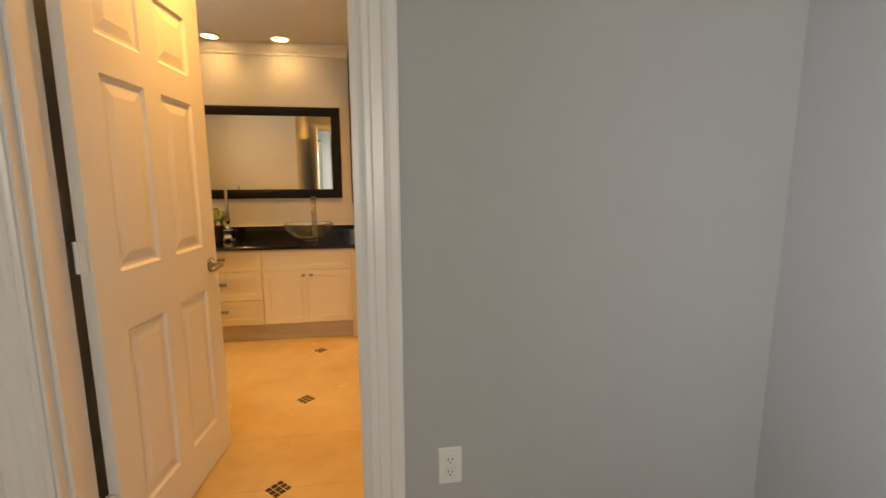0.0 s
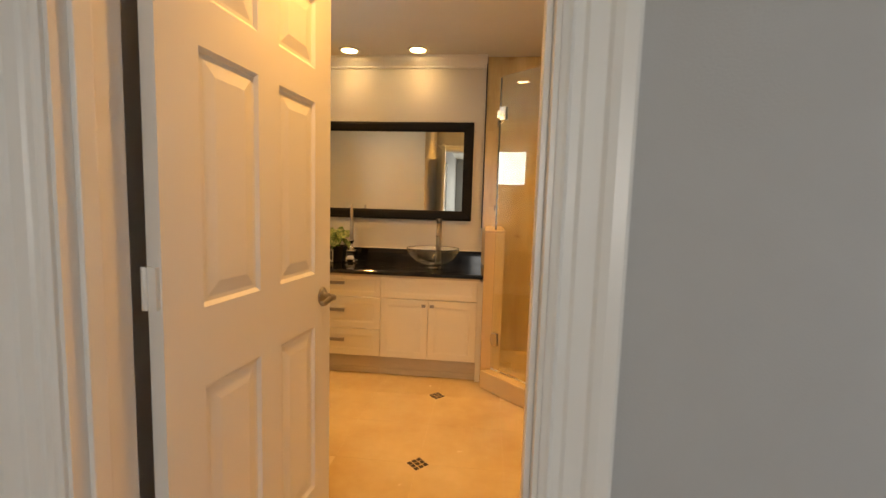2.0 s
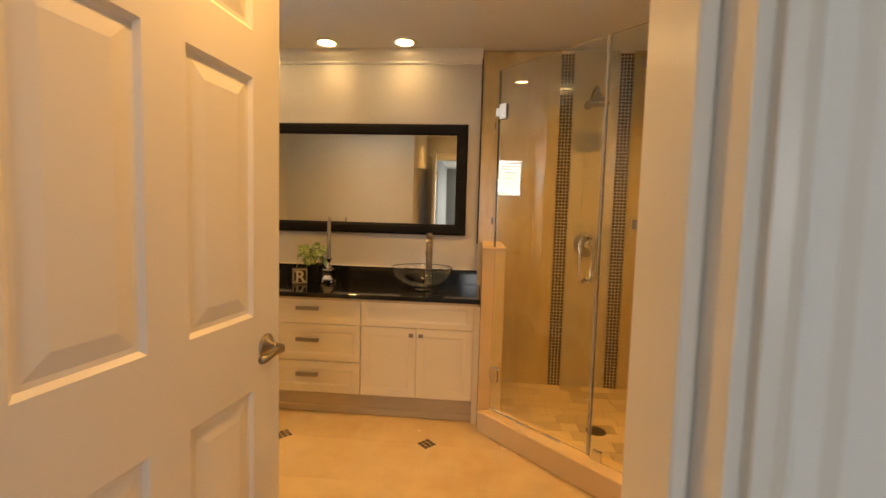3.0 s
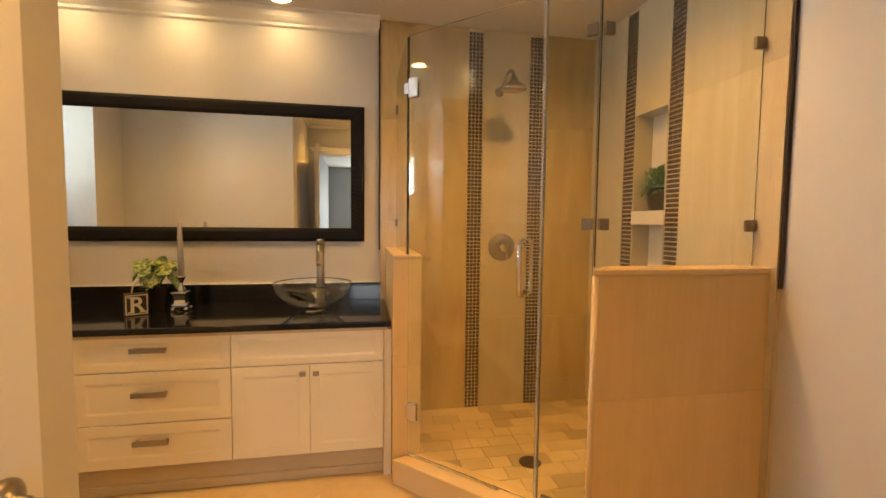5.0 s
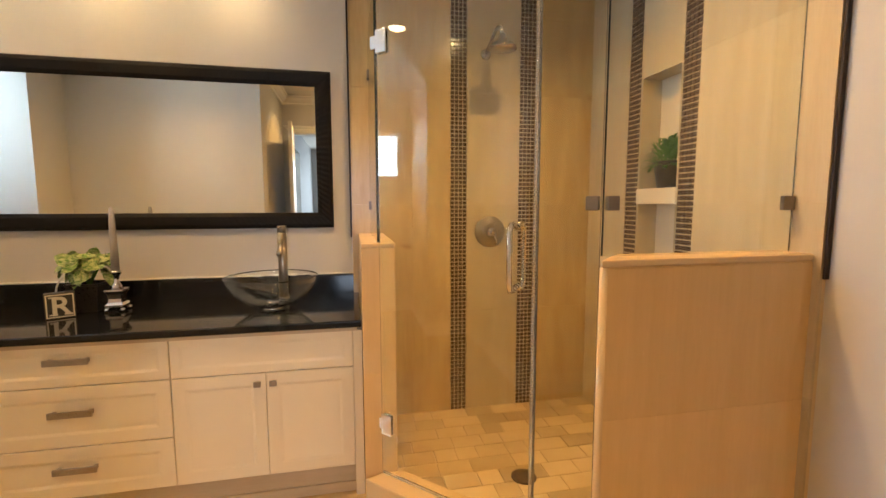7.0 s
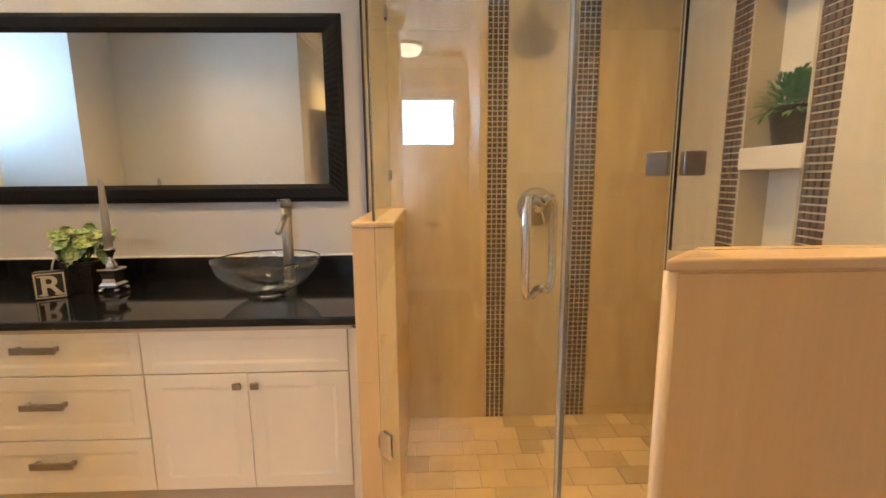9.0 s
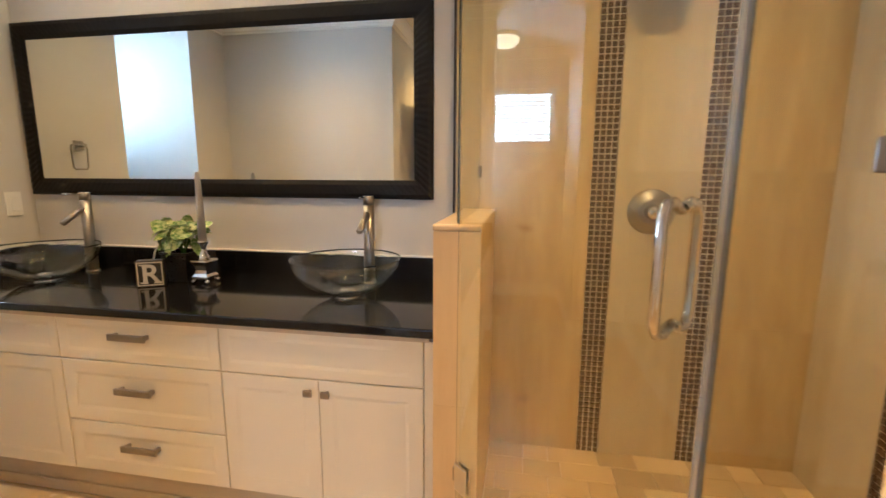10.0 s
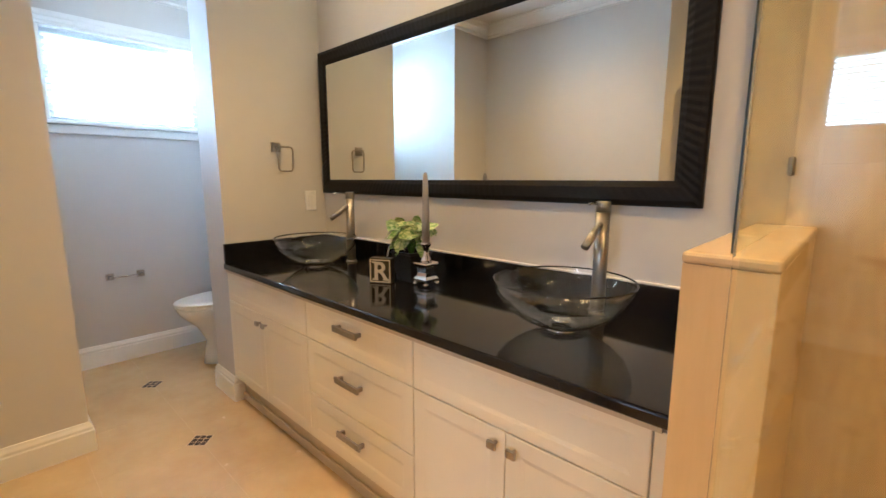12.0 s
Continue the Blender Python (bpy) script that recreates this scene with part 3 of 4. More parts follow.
for nm, b in (("tile_trim", box(RIGHT - 0.018, RIGHT - 0.001, 3.621, 3.630, 1.02, CEIL - 0.09, 0.002)), ("tile_trim", box(TX0 - 0.010, TX0 - 0.001, BACK - 0.030, BACK - 0.001, PT - 0.02, CEIL - 0.002, 0.002))):
    tagged(part(nm, b, M_TRIM), "thin dark bronze tile edging strip", "tile trim", kind="structure")

PXL0, PXL1, PYL = 0.766, 0.905, 4.337
PRX, PRY0, PRY1 = 1.398, 3.655, 3.780
left_low = thing("low_wall", "low tiled shower wall beside the vanity", "low wall")
part("core", box(PXL0 + 0.003, PXL1 - 0.003, PYL + 0.003, TY - 0.011, 0, PT - 0.02), M_TGROUT, left_low)
tile_skin(left_low, "tile", (0, PYL + 0.012, 0), (1, 0, 0), (0, 0, 1), cells([PXL0 + 0.001, PXL1 - 0.001], [0.0, 0.56, PT - 0.02]), 0.011, M_PONY, (0, -1, 0))
tile_skin(left_low, "tile", (PXL1 - 0.012, 0, 0), (0, 1, 0), (0, 0, 1), cells([PYL + 0.0108, TY - 0.012], [0.03, 0.56, PT - 0.02]), 0.011, M_PONY, (1, 0, 0))
tile_skin(left_low, "tile", (PXL0 + 0.012, 0, 0), (0, 1, 0), (0, 0, 1), cells([PYL + 0.0108, TY - 0.012], [0.03, 0.56, PT - 0.02]), 0.011, M_PONY, (-1, 0, 0))
part("cap", box(PXL0 - 0.001, PXL1 + 0.001, PYL - 0.001, TY - 0.011, PT - 0.020, PT, 0.006), M_CAP, left_low, "rounded stone cap")
right_low = thing("low_wall", "low tiled shower wall under the fixed glass", "low wall")


def splayed(x0, x1, y0, y1, z0, z1, bevel, seg=3):
    """A block whose left end runs back at 45 degrees, square to the shower door."""
    bm = bmesh.new()
    plan = [(x0, y0), (x1, y0), (x1, y1), (x0 + (y1 - y0), y1)]
    lo = [bm.verts.new((x, y, z0)) for x, y in plan]
    hi = [bm.verts.new((x, y, z1)) for x, y in plan]
    bm.faces.new(lo[::-1])
    bm.faces.new(hi)
    for k in range(4):
        bm.faces.new((lo[k], lo[(k + 1) % 4], hi[(k + 1) % 4], hi[k]))
    bmesh.ops.recalc_face_normals(bm, faces=bm.faces)
    if bevel:
        bmesh.ops.bevel(bm, geom=list(bm.edges), offset=bevel, segments=seg, profile=0.5, affect="EDGES")
    return bm


part("core", splayed(PRX + 0.010, 2.116, PRY0 + 0.004, PRY1 - 0.004, 0, PT - 0.022, 0), M_PONY, right_low)
tile_skin(right_low, "tile", (0, PRY0 + 0.012, 0), (1, 0, 0), (0, 0, 1), cells([PRX + 0.022, RIGHT - 0.002], [0.0, 0.63, PT - 0.026]), 0.011, M_PONY, (0, -1, 0))
tile_skin(right_low, "tile", (0, PRY1 - 0.012, 0), (1, 0, 0), (0, 0, 1), cells([PRX + 0.130, 2.115], [0.03, 0.56, PT - 0.026]), 0.011, M_PONY, (0, 1, 0))
bull = lathe([(0, 0.0), (0.0125, 0.0), (0.0125, PT - 0.024), (0, PT - 0.024)], 24)
part("corner_bullnose", moved(bull, Matrix.Translation((PRX + 0.0185, PRY0 + 0.0125, 0))), M_CAP, right_low, "rounded pale stone corner bead", True)
part("cap", splayed(PRX - 0.001, 2.117, PRY0 - 0.002, PRY1 + 0.001, PT - 0.022, PT, 0.006), M_CAP, right_low, "rounded stone cap")

# kerb across the corner, between the two low walls
GA, GB = Vector((0.833, 4.348, 0)), Vector((1.446, 3.734, 0))
GD = (GB - GA).normalized()
GN = Vector((GD.y, -GD.x, 0))
GN = GN if GN.dot(Vector((-1, -1, 0))) > 0 else -GN
kb = bmesh.new()
KH = 0.125
outer = [Vector((0.766, 4.310, 0)), Vector((1.402, 3.660, 0))]
inner = [Vector((1.516, 3.778, 0)), Vector((0.900, 4.366, 0))]
lo = [kb.verts.new(p) for p in outer + inner]
hi = [kb.verts.new(p + Vector((0, 0, KH))) for p in outer + inner]
kb.faces.new(lo[::-1])
kb.faces.new(hi)
for i in range(4):
    kb.faces.new((lo[i], lo[(i + 1) % 4], hi[(i + 1) % 4], hi[i]))
bmesh.ops.bevel(kb, geom=list(kb.edges), offset=0.006, segments=2, profile=0.5, affect="EDGES")
bmesh.ops.recalc_face_normals(kb, faces=kb.faces)
tagged(part("shower_kerb", kb, M_CAP), "beige stone kerb across the shower corner", "kerb")

GT = 2.10


def pane(name, a, b, z0, z1, parent, thick=0.010):
    """An upright glass sheet from a to b."""
    d = (b - a)
    n = Vector((-d.y, d.x, 0)).normalized() * thick / 2
    bm = bmesh.new()
    lo = [bm.verts.new(p + Vector((0, 0, z0))) for p in (a - n, b - n, b + n, a + n)]
    hi = [bm.verts.new(p + Vector((0, 0, z1))) for p in (a - n, b - n, b + n, a + n)]
    bm.faces.new(lo[::-1])
    bm.faces.new(hi)
    for i in range(4):
        bm.faces.new((lo[i], lo[(i + 1) % 4], hi[(i + 1) % 4], hi[i]))
    bmesh.ops.recalc_face_normals(bm, faces=bm.faces)
    ob = part(name, bm, M_GLASS, parent)
    ob.data.materials.append(M_EDGE)
    for p in ob.data.polygons:
        if abs(p.normal.z) < 0.5 and abs(p.normal.dot(n.normalized())) < 0.5:
            p.material_index = 1
    ob.visible_shadow = False
    return ob


glass_door = thing("shower_door", "frameless clear glass shower door with chrome hinges, shut", "shower door")
DE = Vector((1.308, GA.y + (1.308 - GA.x) / GD.x * GD.y, 0))
pane("glass_pane", GA + GD * 0.012, DE - GD * 0.003, KH + 0.012, GT, glass_door)


def block(center, along, w, h, d, bevel=0.003):
    b = box(-w / 2, w / 2, -d / 2, d / 2, -h / 2, h / 2, bevel)
    return moved(b, Matrix.Translation(center) @ Matrix.Rotation(math.atan2(along.y, along.x), 4, "Z"))


for hz in (0.345, 1.862):
    for s in (1, -1):
        part("hinge", block(GA + GD * 0.040 + GN * s * 0.010 + Vector((0, 0, hz)), GD, 0.052, 0.088, 0.009), M_CHROME, glass_door, "square chrome glass hinge")
    part("hinge_bracket", block(GA + GD * 0.000 + Vector((0, 0, hz)), GD, 0.030, 0.050, 0.022), M_CHROME, glass_door, "chrome wall bracket")
hc = GA + GD * ((DE - GA).length - 0.070)
for s in (1, -1):
    o1, o2 = GN * s * 0.005, GN * s * 0.058
    up, dn = 1.190, 0.962
    arc = [hc + o1 + Vector((0, 0, up - 0.018))]
    arc += [hc + o1.lerp(o2, 0.45) + Vector((0, 0, up - 0.006)), hc + o1.lerp(o2, 0.8) + Vector((0, 0, up - 0.008)), hc + o2 + Vector((0, 0, up - 0.030))]
    arc += [hc + o2 + Vector((0, 0, dn + 0.030)), hc + o1.lerp(o2, 0.8) + Vector((0, 0, dn + 0.008)), hc + o1.lerp(o2, 0.45) + Vector((0, 0, dn + 0.006)), hc + o1 + Vector((0, 0, dn + 0.018))]
    part("pull_handle", tube(arc, 0.0095, 14), M_CHROME, glass_door, "chrome D-shaped pull handle", True)
part("bottom_sweep", block(GA + GD * 0.26 + Vector((0, 0, KH + 0.006)), GD, 0.49, 0.011, 0.012, 0.002), glass_material("clear_vinyl", (0.9, 0.92, 0.9), 0.3), glass_door, "clear vinyl sweep")

fixed_small = thing("fixed_glass_panel", "narrow clear glass panel beside the shower door", "glass panel")
pane("glass_pane", DE + GD * 0.003, GB - GD * 0.004, KH + 0.001, GT, fixed_small)
part("glass_clamp", block(DE + GD * 0.040 + Vector((0, 0, KH + 0.026)), GD, 0.045, 0.050, 0.026), M_CHROME, fixed_small, "square chrome floor clamp")
fixed_large = thing("fixed_glass_panel", "clear glass panel standing on the low tiled wall", "glass panel")
FY = GB.y
pane("glass_pane", Vector((GB.x + 0.002, FY, 0)), Vector((2.112, FY, 0)), PT + 0.001, GT, fixed_large)
for cz in (1.250, 1.935):
    part("glass_clamp", block(Vector((2.094, FY, cz)), Vector((1, 0, 0)), 0.042, 0.046, 0.022), M_CLAMP, fixed_large, "square nickel wall clamp")
    part("glass_clamp", block(Vector((GB.x + 0.030, FY, cz)), Vector((1, 0, 0)), 0.038, 0.043, 0.022), M_CLAMP, fixed_large, "square nickel corner clamp")
    part("glass_clamp", block(GB - GD * 0.028 + Vector((0, 0, cz)), GD, 0.038, 0.043, 0.022), M_CLAMP, fixed_small, "square nickel corner clamp")

fixed_left = thing("fixed_glass_panel", "narrow clear glass panel on the low wall beside the vanity", "glass panel")
pane("glass_pane", Vector((0.836, 4.356, 0)), Vector((0.836, 4.974, 0)), PT + 0.001, GT, fixed_left)
for cz in (1.245, 1.915):
    part("glass_clamp", block(Vector((0.836, 4.952, cz)), Vector((0, 1, 0)), 0.042, 0.046, 0.022), M_CLAMP, fixed_left, "square nickel wall clamp")
VINYL = material("clear_seal", (0.80, 0.82, 0.85), 0.08)
VINYL.node_tree.nodes["Principled BSDF"].inputs["Transmission Weight"].default_value = 0.85
sealp = part("edge_seal", block(DE - GD * 0.004 + GN * 0.004 + Vector((0, 0, (KH + GT) / 2)), GD, 0.016, GT - KH - 0.02, 0.018, 0.003), VINYL, glass_door, "clear vinyl edge seal")
sealp.visible_shadow = False

# shower fittings
VX, VZ = 1.505, 1.094
valve = thing("shower_valve", "round nickel shower valve trim with chrome lever", "shower valve", (VX, TY - 0.010, VZ))
rot = Matrix.Rotation(radians(90), 4, "X")
part("escutcheon", moved(lathe([(0, 0), (0.088, 0), (0.088, 0.004), (0.080, 0.010), (0.060, 0.013), (0.056, 0.018), (0.040, 0.022), (0, 0.022)], 40), rot), M_NICKEL, valve, "round stepped plate", True)
part("hub", moved(lathe([(0, 0.020), (0.030, 0.020), (0.028, 0.050), (0.020, 0.062), (0, 0.064)], 28), rot), M_CHROME, valve, "", True)
part("lever", tube([(0, -0.052, 0), (0.012, -0.056, -0.020), (0.022, -0.058, -0.050), (0.026, -0.058, -0.075)], 0.007, 10), M_CHROME, valve, "short curved lever", True)
HX = 1.475
head = thing("overhead_shower", "round chrome shower head on a curved arm", "shower head", (HX, TY - 0.010, 2.066))
part("flange", moved(lathe([(0, 0), (0.030, 0), (0.028, 0.006), (0.014, 0.012), (0, 0.012)], 24), rot), M_SATIN, head, "", True)
part("arm", tube([(0, 0, 0), (0, -0.06, 0.022), (0, -0.14, 0.058), (0, -0.20, 0.068), (0, -0.245, 0.050), (0, -0.262, 0.012)], 0.010, 12), M_SATIN, head, "curved chrome arm", True)
tilt = Matrix.Translation((0, -0.268, -0.045)) @ Matrix.Rotation(radians(4), 4, "X")
part("rose", moved(lathe([(0, 0.055), (0.016, 0.055), (0.019, 0.040), (0.026, 0.026), (0.050, 0.014), (0.070, -0.002), (0.073, -0.016), (0.066, -0.022), (0, -0.022)], 40), tilt), M_SATIN, head, "bell-shaped chrome rose", True)
drain = thing("shower_drain", "round bronze floor drain", "drain", (1.450, 4.285, 0.062))
part("grate", lathe([(0, 0.002), (0.040, 0.002), (0.050, 0.004), (0.055, 0.002), (0.055, -0.004), (0, -0.004)], 32), M_TRIM, drain, "", True)
for k in range(5):
    part("slot", box(-0.034 + k * 0.015, -0.028 + k * 0.015, -0.024, 0.024, 0.0022, 0.0032), M_DARK, drain)

# ---- vanity ----
VX0, VX1, VF, VT = -1.415, 0.745, 4.378, 0.774
CF = 4.412
UN = [(-1.408, -0.605), (-0.605, 0.034), (0.034, 0.728)]
ZB, ZT, ZH1, ZH2 = 0.142, 0.738, 0.577, 0.342


def shaker(x0, x1, z0, z1, y):
    """A flat-framed cabinet front with a shallow sunk field, facing -y."""
    bm = bmesh.new()
    fr, dep, th = 0.046, 0.0020, 0.019
    if z1 - z0 < 0.19:
        fr = 0.032
    loops = []
    for ins, yy in ((0.0, y), (0.0, y - th + 0.002), (0.002, y - th), (fr, y - th), (fr + 0.012, y - th + dep)):
        loops.append([bm.verts.new((x, yy, z)) for x, z in ((x0 + ins, z0 + ins), (x1 - ins, z0 + ins), (x1 - ins, z1 - ins), (x0 + ins, z1 - ins))])
    for a, b in zip(loops, loops[1:]):
        for k in range(4):
            bm.faces.new((a[k], a[(k + 1) % 4], b[(k + 1) % 4], b[k]))
    bm.faces.new(loops[-1])
    bm.faces.new(loops[0][::-1])
    bmesh.ops.recalc_face_normals(bm, faces=bm.faces)
    return bm


def bar_pull(parent, x, z, y, w=0.145):
    b = box(x - w / 2, x + w / 2, y - 0.030, y - 0.021, z - 0.012, z + 0.012, 0.002)
    for s in (-1, 1):
        box(x + s * (w / 2 - 0.012) - 0.006, x + s * (w / 2 - 0.012) + 0.006, y - 0.022, y, z - 0.008, z + 0.008, 0.001, bm=b)
    part("bar_pull", b, M_NICKEL, parent, "flat brushed nickel pull")


def square_knob(parent, x, z, y):
    b = box(x - 0.014, x + 0.014, y - 0.026, y - 0.016, z - 0.011, z + 0.011, 0.002)
    join(b, moved(lathe([(0, 0), (0.006, 0), (0.005, 0.017), (0, 0.017)], 12), Matrix.Translation((x, y, z)) @ rot))
    part("knob", b, M_NICKEL, parent, "small square nickel knob")


G = 0.0018
for k, (u0, u1) in enumerate(UN):
    cab = thing("vanity_cabinet", "cream shaker vanity cabinet with three drawers" if k == 1 else "cream shaker vanity cabinet with two doors and a false drawer", "cabinet", group="vanity cabinets")
    bd = box(u0, u1, CF, BACK - 0.002, ZB - 0.006, VT - 0.046)
    part("body", bd, M_CAB, cab)
    part("toe_board", box(u0, u1, 4.440, 4.458, 0.0, ZB - 0.008), M_TOE, cab, "pale recessed toe board")
    part("toe_moulding", box(u0, u1, 4.428, 4.4395, 0.0, 0.045, 0.004), M_TOE, cab)
    if k == 1:
        for z0, z1 in ((ZH1 + G, ZT), (ZH2 + G, ZH1 - G), (ZB, ZH2 - G)):
            dr = part("drawer_front", shaker(u0 + G, u1 - G, z0, z1, CF - 0.001), M_CAB, cab)
            bar_pull(dr, (u0 + u1) / 2 - 0.012, (z0 + z1) / 2 + 0.020, CF - 0.019)
    else:
        part("false_front", shaker(u0 + G, u1 - G, ZH1 + G, ZT, CF - 0.001), M_CAB, cab)
        mid = (u0 + u1) / 2
        for x0, x1, kx in ((u0 + G, mid - G / 2, mid - 0.030), (mid + G / 2, u1 - G, mid + 0.030)):
            dd = part("cabinet_door", shaker(x0, x1, ZB, ZH1 - G, CF - 0.001), M_CAB, cab)
            square_knob(dd, kx, ZH1 - 0.040, CF - 0.019)
tagged(part("vanity_filler", box(0.7285, 0.764, CF - 0.012, 4.45, 0.0, VT - 0.046), M_CAB), "narrow cream filler strip beside the vanity", "filler strip")
sub = box(VX0 + 0.001, VX1, VF + 0.012, BACK - 0.002, VT - 0.045, VT - 0.0305)
tagged(part("countertop_underlay", sub, M_TOE), "pale underlay strip below the granite", "underlay")
top = thing("vanity_countertop", "polished black granite vanity top with backsplash", "countertop")
part("slab", box(VX0 + 0.001, VX1 + 0.018, VF, BACK - 0.001, VT - 0.030, VT, 0.006, seg=3), M_GRANITE, top)
part("backsplash", box(VX0 + 0.021, VX1 + 0.018, BACK - 0.021, BACK - 0.001, VT, VT + 0.103, 0.002), M_GRANITE, top)
part("side_splash", box(VX0 + 0.001, VX0 + 0.020, VF + 0.006, BACK - 0.001, VT, VT + 0.103, 0.002), M_GRANITE, top)
tagged(part("caulk_line", box(VX0 + 0.021, VX1 + 0.018, BACK - 0.014, BACK - 0.001, VT + 0.103, VT + 0.110, 0.002), M_WHITE), "white caulk line along the backsplash", "caulk")


def vessel(x, y):
    v = thing("vessel_sink", "round clear glass vessel sink on the granite", "sink", (x, y, VT), group="vessel sinks")
    R, H, T = 0.203, 0.150, 0.0032
    out, inn = [], []
    for k in range(33):
        a = k / 32
        r, z = 0.055 + (R - 0.055) * math.sin(a * math.pi / 2) ** 0.95, 0.012 + (H - 0.012) * a ** 1.3
        out.append((r, z))
        inn.append((max(0.0, r - T * (0.5 + 0.5 * a)) if k else 0.048, z + T * (1 - a) ** 0.7 + (0.0 if k < 32 else 0.001)))
    prof = [(0, 0.006), (0.050, 0.006), (0.055, 0.012)] + out[1:] + inn[::-1] + [(0, 0.012 + T)]
    bm = lathe(prof, 112)
    for w in bm.verts:  # slight waves added to the smooth glass, to multiply the lamps' glints
        q = math.hypot(w.co.x, w.co.y)
        if 0.06 < q < 0.196:
            a = math.atan2(w.co.y, w.co.x)
            k = 1 + 0.009 * math.sin(14 * a + 30 * w.co.z) * math.sin(130 * w.co.z)
            w.co.x, w.co.y = w.co.x * k, w.co.y * k
    ob = part("bowl", bm, M_BOWL, v, "clear greenish glass bowl", True)
    ob.visible_shadow = False
    part("mounting_ring", lathe([(0.036, 0), (0.046, 0), (0.046, 0.005), (0.036, 0.005)], 32, True), M_CHROME, v, "chrome mounting ring", True)
    part("pop_up_drain", lathe([(0, 0.033), (0.020, 0.032), (0.030, 0.028), (0.030, 0.0245), (0, 0.0245)], 28), M_CHROME, v, "chrome drain", True)
    return v


def faucet(x, y):
    f = thing("vessel_faucet", "tall brushed nickel single-post faucet", "faucet", (x, y, VT), group="vessel faucets")
    part("base", lathe([(0, 0), (0.029, 0), (0.029, 0.006), (0.023, 0.010), (0, 0.010)], 28), M_NICKEL, f, "", True)
    part("post", lathe([(0, 0.008), (0.0225, 0.008), (0.0225, 0.335), (0, 0.335)], 28), M_NICKEL, f, "round nickel post", True)
    part("control_cap", lathe([(0, 0.337), (0.0228, 0.337), (0.0228, 0.368), (0.020, 0.371), (0, 0.371)], 28), M_NICKEL, f, "turning cap", True)
    part("lever", tube([(0, -0.015, 0.362), (0, -0.080, 0.366), (0, -0.098, 0.366)], 0.0042, 10), M_CHROME, f, "thin pin lever", True)
    part("spout", tube([(0, -0.012, 0.300), (0, -0.115, 0.238)], 0.0125, 16), M_NICKEL, f, "short slanting spout", True)
    return f


for sx in (0.390, -0.980):
    vessel(sx - 0.022, 4.685)
    faucet(sx, 4.880)

# ---- mirror ----
MX0, MX1, MZ0, MZ1 = -1.393, 0.640, 1.128, 1.927
FWD = 0.090
mirror = thing("wall_mirror", "large mirror in a wide black ribbed frame", "mirror")
part("mirror_glass", box(MX0 + FWD - 0.01, MX1 - FWD + 0.01, 4.978, 4.986, MZ0 + FWD - 0.01, MZ1 - FWD + 0.01), M_MIRROR, mirror, "clear mirror glass")


def frame_rail(length, flip):
    """A ribbed frame rail lying along x from 0 to length, its width in z from 0 to FWD, its face at y 0 to -0.03, mitred."""
    bm = bmesh.new()
    n = int(length / 0.006)
    prof = [(0.0, 0.0), (0.0, -0.018), (0.006, -0.026), (0.020, -0.030), (0.060, -0.028), (0.080, -0.020), (FWD, -0.012), (FWD, 0.0)]
    rows = []
    for i in range(n + 1):
        u = i / n
        ring = []
        for w, d in prof:
            x = w + (length - 2 * w) * u
            rib = (0.0020 if flip else 0.0005) * (0.5 - 0.5 * math.cos(2 * math.pi * u * round(length / 0.030))) if -0.031 < d < -0.019 else 0.0
            ring.append(bm.verts.new((x, d + rib, w)))
        rows.append(ring)
    for a, b in zip(rows, rows[1:]):
        for k in range(len(prof)):
            j = (k + 1) % len(prof)
            bm.faces.new((a[k], a[j], b[j], b[k]))
    bm.faces.new(rows[0][::-1])
    bm.faces.new(rows[-1])
    return bm


W_, H_ = MX1 - MX0, MZ1 - MZ0
for length, m in ((W_, pose(MX0, 4.998, MZ0)), (W_, pose(MX1, 4.998, MZ1, 0, 180, 0)), (H_, pose(MX1, 4.998, MZ0, 0, -90, 0)), (H_, pose(MX0, 4.998, MZ1, 0, 90, 0))):
    b = moved(frame_rail(length, length < 1), m)
    bmesh.ops.recalc_face_normals(b, faces=b.faces)
    part("frame_rail", b, M_BLACK, mirror, "black ribbed rail")

# ---- things on the counter ----


def leaf(bm, base, direction, length, width, droop, rnd):
    d = Vector(direction).normalized()
    side = d.cross(Vector((0, 0, 1))).normalized() if abs(d.z) < 0.98 else Vector((1, 0, 0))
    n = 6
    rows = []
    for i in range(n + 1):
        u = i / n
        w = width * math.sin(math.pi * min(1, 0.06 + 0.94 * u)) ** 0.8 * (1 - 0.25 * u)
        c = Vector(base) + d * length * u + Vector((0, 0, -droop * u * u))
        fold = 0.12 * w
        rows.append([bm.verts.new(c - side * w + Vector((0, 0, fold))), bm.verts.new(c), bm.verts.new(c + side * w + Vector((0, 0, fold)))])
    for a, b in zip(rows, rows[1:]):
        for k in range(2):
            bm.faces.new((a[k], a[k + 1], b[k + 1], b[k]))


def broad_leaf(bm, base, d, n, length, width, curl):
    """An oval leaf along d whose face looks along n, folded a little at the midrib."""
    d, n = Vector(d).normalized(), Vector(n).normalized()
    side = d.cross(n).normalized()
    rows = []
    for i in range(8):
        u = i / 7
        w = width * math.sin(math.pi * min(1, 0.04 + 0.96 * u ** 0.85)) ** 0.75
        c = Vector(base) + d * length * u - n * curl * u * u
        wave = 0.10 * width * math.sin(u * 11)
        rows.append([bm.verts.new(c + side * w * k + n * (0.22 * w * abs(k) + wave * k)) for k in (-1, -0.5, 0, 0.5, 1)])
    for a, b in zip(rows, rows[1:]):
        for k in range(4):
            bm.faces.new((a[k], a[k + 1], b[k + 1], b[k]))


